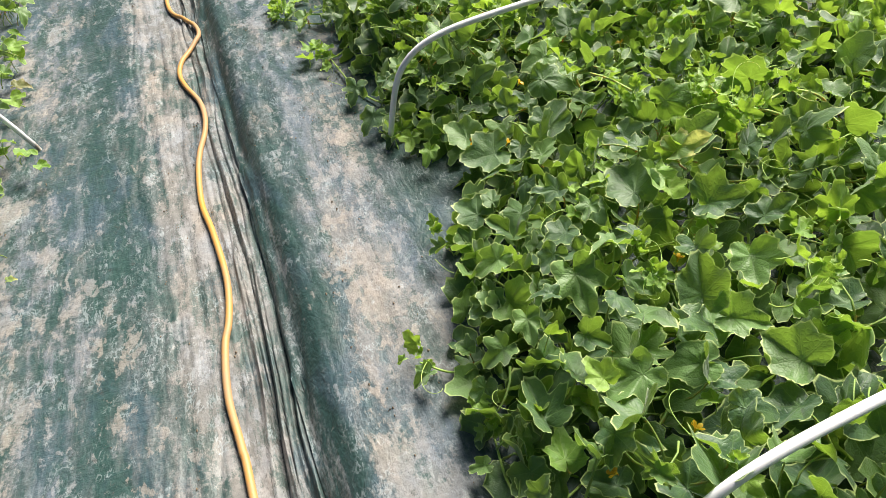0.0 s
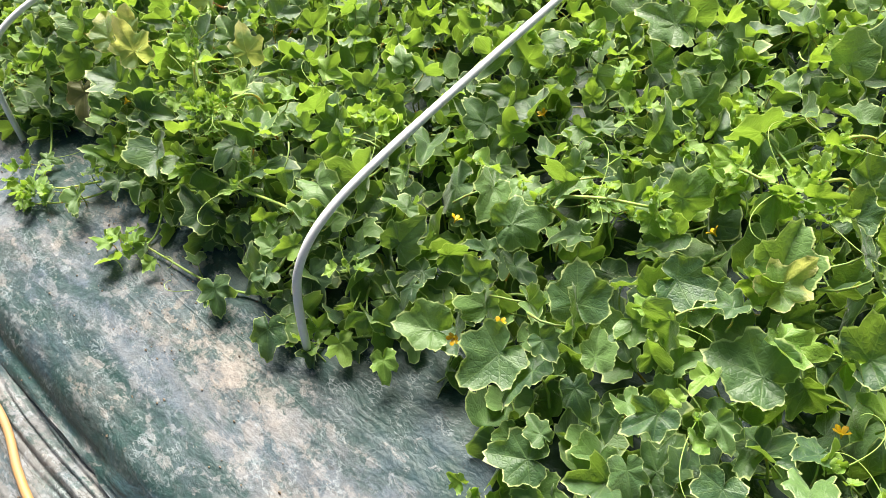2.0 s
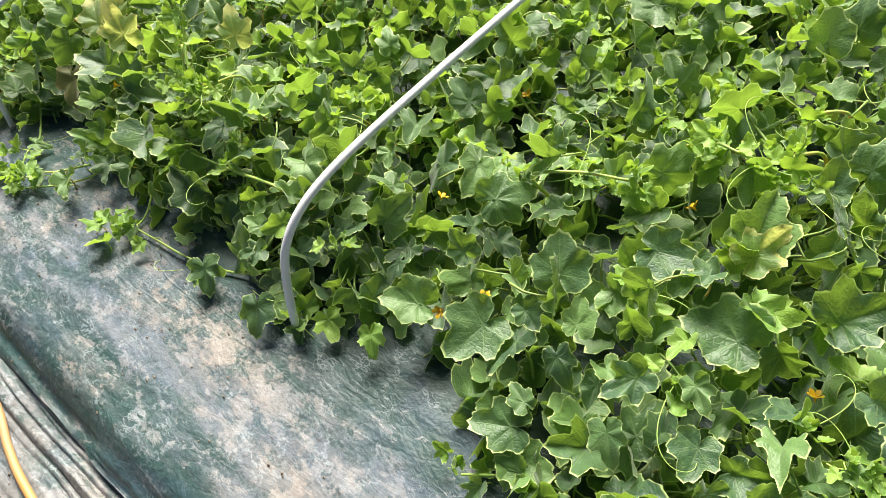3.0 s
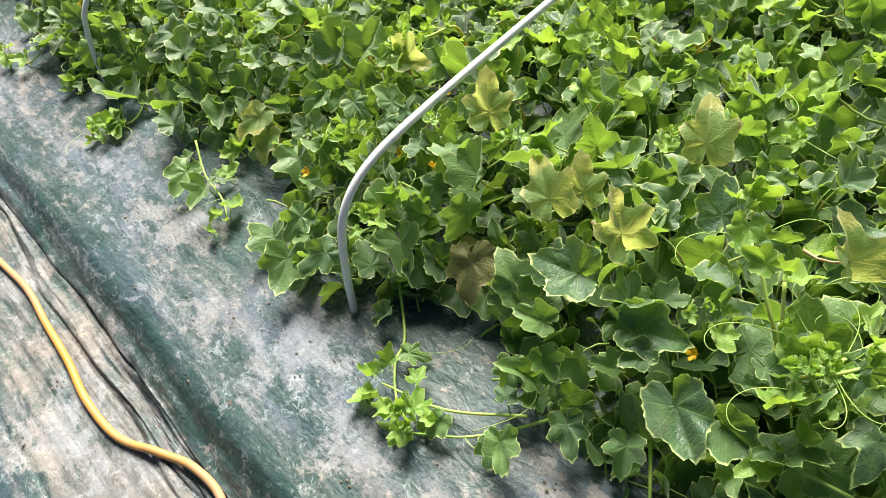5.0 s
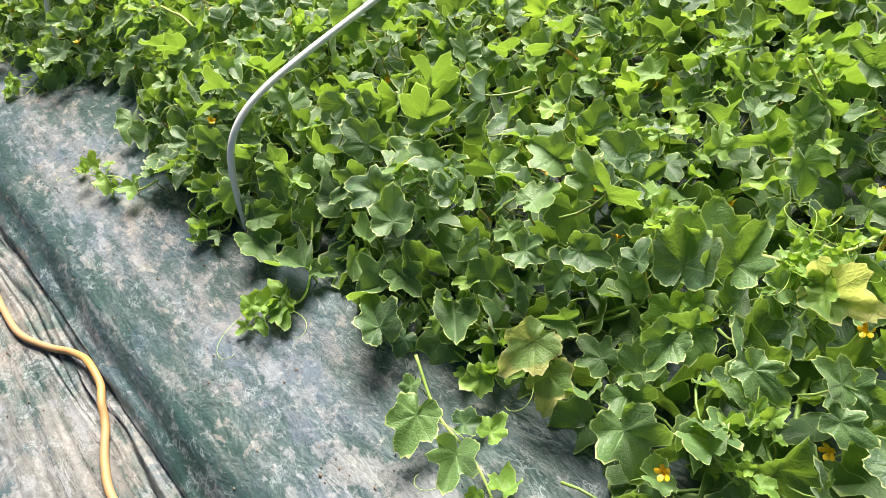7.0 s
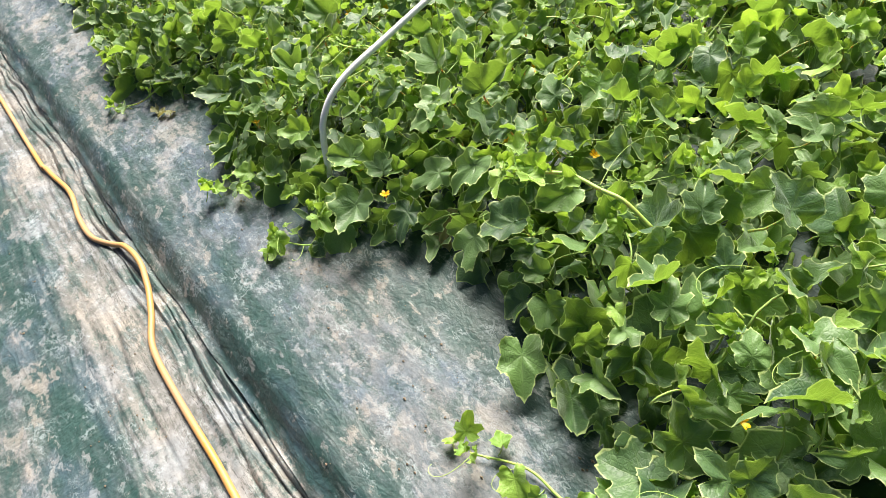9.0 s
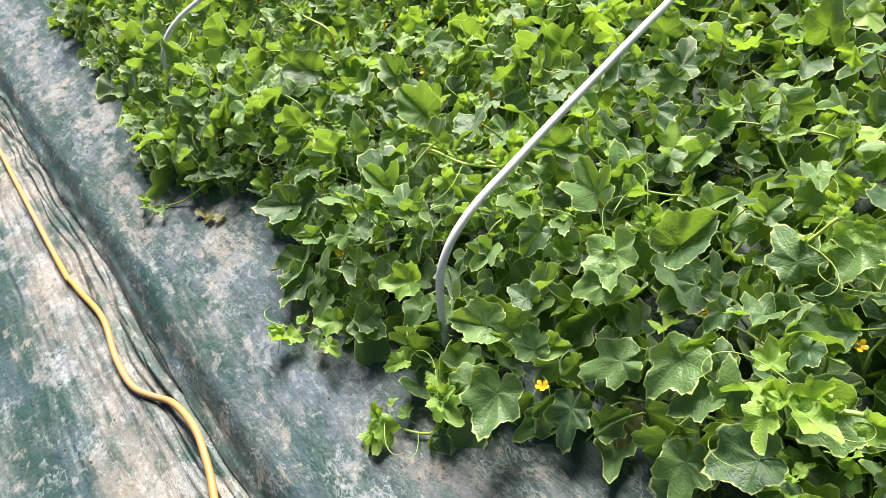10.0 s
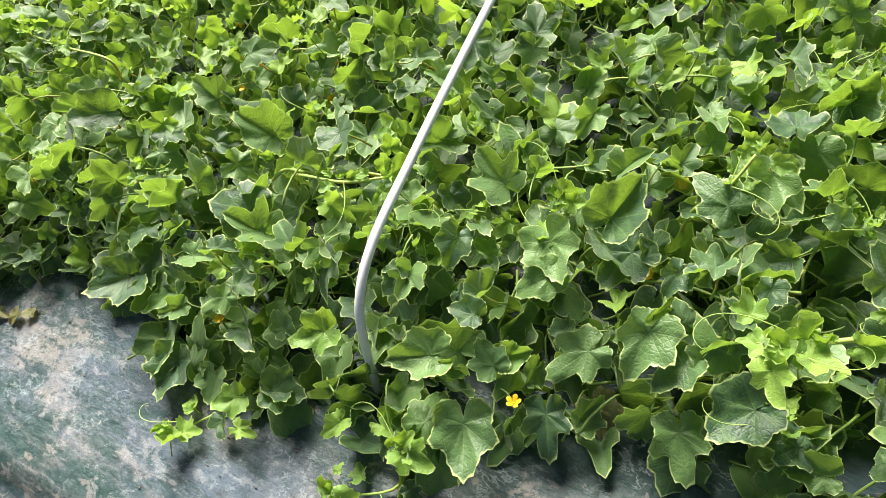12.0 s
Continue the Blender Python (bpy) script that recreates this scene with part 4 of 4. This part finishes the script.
set_leaf("young", 0.425, 4.172, 0.040, 0.056, 241, 23, 9)
set_leaf("young", 0.347, 5.029, 0.050, 0.056, 234, 16, 4)
set_leaf("young", 0.388, 4.911, 0.050, 0.056, 236, 18, 9)
set_leaf("mature", 0.492, 4.858, 0.080, 0.085, 105, 10, 8)
set_leaf("mature", 0.527, 5.187, 0.070, 0.085, 225, 16, -4)
set_leaf("young", 0.437, 4.589, 0.045, 0.056, 249, 22, -3)
set_leaf("lobed", 0.593, 3.993, 0.080, 0.085, 130, 16, -7)
set_leaf("lobed", 0.525, 1.155, 0.080, 0.052, 149, 29, -3)
set_leaf("lobed", 0.521, 0.920, 0.130, 0.075, 278, 20, 7)
set_leaf("lobed", 0.946, 0.745, 0.210, 0.067, 246, 22, 4)
set_leaf("lobed", 1.027, 0.811, 0.220, 0.065, 347, -27, -1)
set_leaf("mature", 0.582, 6.720, 0.090, 0.085, 153, 14, 8)
set_leaf("mature", 0.445, 6.438, 0.060, 0.085, 183, 17, 2)
set_leaf("lobed", 0.594, 6.186, 0.110, 0.058, 283, 26, -2)
set_leaf("dry", 0.667, 5.611, 0.050, 0.067, 223, 22, 6)
set_leaf("lobed", 0.473, 6.504, 0.060, 0.085, 205, 10, -2)
set_leaf("mature", 0.588, 6.696, 0.100, 0.085, 148, 12, -10)
set_leaf("mature", 0.783, 6.396, 0.160, 0.085, 92, 9, -2)
set_leaf("lobed", 0.812, 6.297, 0.170, 0.087, 196, 17, 8)
set_leaf("lobed", 0.586, 6.508, 0.110, 0.084, 151, 17, -8)
set_leaf("mature", 0.525, 6.261, 0.060, 0.066, 268, 23, -8)
set_leaf("mature", 0.907, 5.625, 0.180, 0.081, 153, 18, -2)
fill(0.061, 0.12, 0.42, (0.055, 0.086), 2.2, -0.3, 9.4, 0.0)
fill(0.118, 0.36, 0.72, (0.048, 0.077), 2.2, -0.3, 9.4, 0.03)
fill(0.0625, 0.74, 1.26, (0.040, 0.078), 2.2, -0.3, 9.4, 0.02)


def tip(x, y, z, yaw, size=1.0):
    """A growing tip: a loose tuft of small crumpled bright leaves round a bud."""
    for k in range(rng.randint(4, 6)):
        a = yaw + k * 137 + rng.uniform(-40, 40)
        s = rng.uniform(0.013, 0.036) * size * (0.6 if k < 2 else 1.0)
        r = (rng.uniform(0.002, 0.010) if k < 2 else rng.uniform(0.010, 0.036)) * size
        q = (x + r * math.cos(radians(a)), y + r * math.sin(radians(a)), z + (rng.uniform(0.005, 0.03) if k < 2 else rng.uniform(-0.02, 0.02)))
        put_leaf("young" if k > 1 else "bud", x, y, tilt(*q, s, a, rng.uniform(-75, -20) if k < 2 else rng.uniform(-60, 45), rng.uniform(-40, 40)))


y = -0.2
while y < 8.8:
    for _ in range(12):
        px, py = rng.uniform(0.35, 2.1), y + rng.uniform(0, 0.45)
        if px > bed_edge(py) + 0.02:
            if any((px - a) ** 2 + (py - b) ** 2 < c * c for a, b, c in HEROES):
                continue
            tip(px, py, canopy(px, py) + rng.uniform(0.0, 0.035), rng.uniform(0, 360))
            if rng.random() < 0.9 and px < 1.6 and py < 7.5:
                owner(py).tendril((px, py, canopy(px, py) + 0.01), rng.uniform(0, 360), rng.uniform(0.10, 0.22), rng.choice((-1, 1)))
    y += 0.45


def shoot(points):
    """A runner that creeps out over the film, with a few leaves and a bright tip."""
    pts = [Vector((a, b, path_height(a, b) + (0.020 if i else 0.06) + 0.012 * wave(a * 20, b * 20, 70))) for i, (a, b) in enumerate(points)]
    pl = owner(points[0][1])
    pl.vine(pts, 0.0034, 0.0022, STEM_YOUNG)
    path = smooth_path(pts, 8)
    length = sum((b - a).length for a, b in zip(path, path[1:]))
    count = max(2, round(length / 0.10))
    for k in range(count):
        p = path[int((k + 0.4) / count * (len(path) - 1))]
        q = path[min(len(path) - 1, int((k + 0.4) / count * (len(path) - 1)) + 1)]
        way = math.degrees(math.atan2(q.y - p.y, q.x - p.x))
        a = way + (70 if k % 2 else -70) + rng.uniform(-25, 25)
        last = k / count
        s = (0.048 - 0.020 * last) * rng.uniform(0.8, 1.1)
        o = 0.03
        pl.leaf("young" if last > 0.55 else "lobed", tilt(p.x + o * math.cos(radians(a)), p.y + o * math.sin(radians(a)), p.z + 0.016, s, a, rng.uniform(5, 30), rng.uniform(-15, 15)))
    e = path[-1]
    tip(e.x, e.y, e.z + 0.014, rng.uniform(0, 360), 1.35)
    if rng.random() < 0.8:
        p = path[len(path) * 2 // 3]
        pl.tendril(p, rng.uniform(120, 300), rng.uniform(0.08, 0.16), rng.choice((-1, 1)))


shoot(((0.45, 0.86), (0.37, 0.88), (0.31, 0.94)))
shoot(((0.55, 1.12), (0.47, 1.25)))
shoot(((0.38, 0.52), (0.37, 0.62), (0.385, 0.72)))
shoot(((0.612, 1.597), (0.549, 1.7), (0.512, 1.735)))
shoot(((0.558, 1.861), (0.522, 1.939), (0.49, 2.022), (0.471, 2.109), (0.458, 2.229), (0.444, 2.316), (0.414, 2.358)))
shoot(((0.5, 2.56), (0.42, 2.7), (0.38, 2.84)))
shoot(((0.571, 2.989), (0.483, 2.887), (0.431, 2.856), (0.384, 2.803), (0.359, 2.747)))
shoot(((0.531, 2.524), (0.479, 2.576), (0.406, 2.636), (0.349, 2.718)))
shoot(((0.6, 2.38), (0.49, 2.31), (0.42, 2.306)))
shoot(((0.53, 3.82), (0.48, 3.72), (0.46, 3.6), (0.42, 3.5)))
shoot(((0.646, 4.341), (0.558, 4.25), (0.476, 4.168), (0.411, 4.19), (0.36, 4.21)))
shoot(((0.443, 4.831), (0.388, 4.941), (0.38, 5.037), (0.325, 5.14)))
shoot(((0.56, 4.62), (0.491, 4.53), (0.439, 4.56)))
shoot(((0.63, 3.92), (0.6, 3.81), (0.594, 3.68)))
shoot(((0.5, 6.19), (0.4, 6.3), (0.32, 6.37)))
shoot(((0.53, 5.92), (0.42, 5.885), (0.35, 5.99)))
shoot(((0.44, 7.08), (0.35, 7.16), (0.27, 7.25)))

for fx, fy in BLOOMS:
    flower(owner(fy), fx, fy, 0.145, 0.0135)

# the creeping main stems under the leaves
for pl in plants:
    for k in range(3):
        a = rng.choice((150, 180, 200, 230, 20, -30)) + rng.uniform(-20, 20)
        p, q = [], pl.at + Vector((rng.uniform(-0.1, 0.1), rng.uniform(-0.2, 0.2), 0.03))
        for s in range(6):
            if q.x < bed_edge(q.y) + 0.03:
                break
            p.append(q.copy())
            a += rng.uniform(-25, 25)
            q += Vector((math.cos(radians(a)) * 0.12, math.sin(radians(a)) * 0.12, rng.uniform(-0.01, 0.03)))
        if len(p) > 2:
            pl.vine(p, 0.0048, 0.003, STEM)

# the bed across the path
across = [Plant(-1.0, 1.0 + 0.8 * i, "green melon plant at the rim of the muddy path", "melon plants across the path") for i in range(5)]
for pl in across:
    for _ in range(46):
        px, py = -0.66 - rng.random() ** 1.3 * 0.6, pl.at.y + rng.uniform(-0.42, 0.42)
        out = px > -0.82
        kind = "young" if rng.random() < 0.3 else "lobed" if rng.random() < 0.5 else "mature"
        pl.leaf(kind, tilt(px, py, rng.uniform(0.05, 0.2), rng.uniform(0.035, 0.06), rng.gauss(0, 60) if out else rng.uniform(0, 360), rng.gauss(25, 18), rng.gauss(0, 15)))

left_side = across[1]
for kind, x, y, z, size, yaw, pitch in (("young", -0.60, 2.25, 0.07, 0.045, 20, 25), ("young", -0.55, 2.19, 0.05, 0.035, -30, 20), ("lobed", -0.66, 2.34, 0.09, 0.05, 60, 30),
                                        ("dry", -0.68, 2.83, 0.04, 0.05, -10, 12), ("lobed", -0.70, 3.08, 0.10, 0.055, 0, 35), ("mature", -0.72, 3.40, 0.12, 0.06, 20, 35),
                                        ("yellow", -0.62, 1.70, 0.03, 0.02, 0, 10)):
    left_side.leaf(kind, tilt(x, y, z, size, yaw, pitch, 0))

# two thick runners that lie on top of the leaves, and single tendrils on the film
stout = owner(5.2)
stout.vine([(0.83, 5.10, 0.22), (0.828, 5.16, 0.262), (0.82, 5.21, 0.272), (0.815, 5.285, 0.275), (0.782, 5.35, 0.272), (0.76, 5.388, 0.27)], 0.0052, 0.0036, STEM_YOUNG)
tip(0.757, 5.392, 0.278, 150, 1.7)
tip(0.77, 5.37, 0.27, 60, 1.3)
tip(0.80, 5.33, 0.265, 210, 1.4)
stout.tendril((0.785, 5.35, 0.28), 80, 0.20, 1)
stout.tendril((0.82, 5.21, 0.28), 20, 0.22, -1)
stout.tendril((0.77, 5.37, 0.275), 250, 0.14, 1)
owner(6.2).vine([(0.84, 6.37, 0.20), (0.853, 6.32, 0.238), (0.86, 6.23, 0.245), (0.89, 6.153, 0.24), (0.915, 6.07, 0.21)], 0.0042, 0.0034, STEM_YOUNG)
tip(0.85, 6.33, 0.25, 90, 1.0)


def runner(points):
    """A pale stem that rises over the leaves, with a tuft at its joint and one at its end."""
    pl = owner(points[0][1])
    first = Vector(points[0])
    pl.vine([first - Vector((rng.uniform(-0.03, 0.03), rng.uniform(-0.03, 0.03), 0.09)), *points], 0.0040, 0.0028, STEM_YOUNG)
    x, y, z = points[-1]
    way = math.degrees(math.atan2(y - first.y, x - first.x))
    tip(x, y, z + 0.004, way, 1.35)
    x, y, z = points[-2]
    tip(x, y, z + 0.006, way + 90, 0.9)
    for k in (-1, 1):
        pl.tendril((x, y, z), way + k * rng.uniform(30, 80), rng.uniform(0.10, 0.20), k)


runner(((0.845, 2.179, 0.250), (0.763, 2.214, 0.261), (0.728, 2.249, 0.252)))
runner(((0.746, 2.274, 0.211), (0.766, 2.286, 0.268), (0.809, 2.313, 0.320)))
runner(((0.777, 2.292, 0.220), (0.803, 2.328, 0.270), (0.859, 2.381, 0.310), (0.886, 2.408, 0.339)))
runner(((0.736, 2.241, 0.226), (0.754, 2.208, 0.253), (0.779, 2.181, 0.269)))
runner(((0.730, 2.177, 0.199), (0.730, 2.202, 0.231), (0.735, 2.224, 0.255)))
runner(((1.298, 3.434, 0.220), (1.317, 3.475, 0.270), (1.341, 3.532, 0.320)))
runner(((0.957, 3.390, 0.240), (0.957, 3.339, 0.260), (0.963, 3.292, 0.270)))
runner(((0.858, 3.529, 0.214), (0.890, 3.529, 0.260), (0.903, 3.530, 0.290)))
runner(((1.093, 3.265, 0.250), (1.022, 3.289, 0.260), (1.003, 3.331, 0.270)))
runner(((1.018, 7.010, 0.250), (1.019, 7.167, 0.265), (1.022, 7.298, 0.280)))
runner(((0.994, 5.548, 0.220), (1.023, 5.506, 0.260), (1.062, 5.480, 0.300)))
runner(((0.675, 1.878, 0.206), (0.666, 2.060, 0.166), (0.644, 2.211, 0.171)))
runner(((0.948, 1.420, 0.240), (0.976, 1.336, 0.270), (1.012, 1.253, 0.260)))
runner(((1.238, 1.020, 0.240), (1.152, 1.085, 0.270), (1.152, 1.168, 0.270)))
runner(((1.345, 1.019, 0.240), (1.283, 1.060, 0.270), (1.187, 1.048, 0.270)))
runner(((0.838, 6.283, 0.250), (0.845, 6.158, 0.265), (0.890, 6.085, 0.250)))
owner(2.8).tendril((0.452, 2.852, 0.03), 300, 0.16, 0.4)
for x, y in ((0.44, 2.05), (0.42, 2.62), (0.46, 3.70), (0.36, 4.22), (0.33, 5.12), (0.45, 4.58), (0.50, 4.30), (0.36, 5.97), (0.34, 6.36), (0.50, 1.86), (0.55, 2.33), (0.44, 1.18), (0.33, 0.92)):
    owner(y).tendril((x, y, 0.05), rng.uniform(90, 330), rng.uniform(0.10, 0.19), rng.choice((-1, 0.6, 1)))

for kind, x, y, size, yaw in (("dry", 0.386, 6.985, 0.035, 150), ("dry", 0.40, 6.95, 0.03, 40), ("dry", 0.375, 7.05, 0.03, 260)):
    owner(y).leaf(kind, tilt(x, y, path_height(x, y) + 0.018, size, yaw, 15, 10))

# the joined foliage further off
for kind, mats in (("mature", [LEAF_FAR, STEM]), ("young", [LEAF_YOUNG_FAR, STEM_YOUNG])):
    if FAR[kind][0]:
        ob = new("melon_foliage", leaf_mesh("melon_foliage", FAR[kind], mats))
        tagged(ob, "dense green melon leaves filling the far bed", "foliage", kind="stuff")
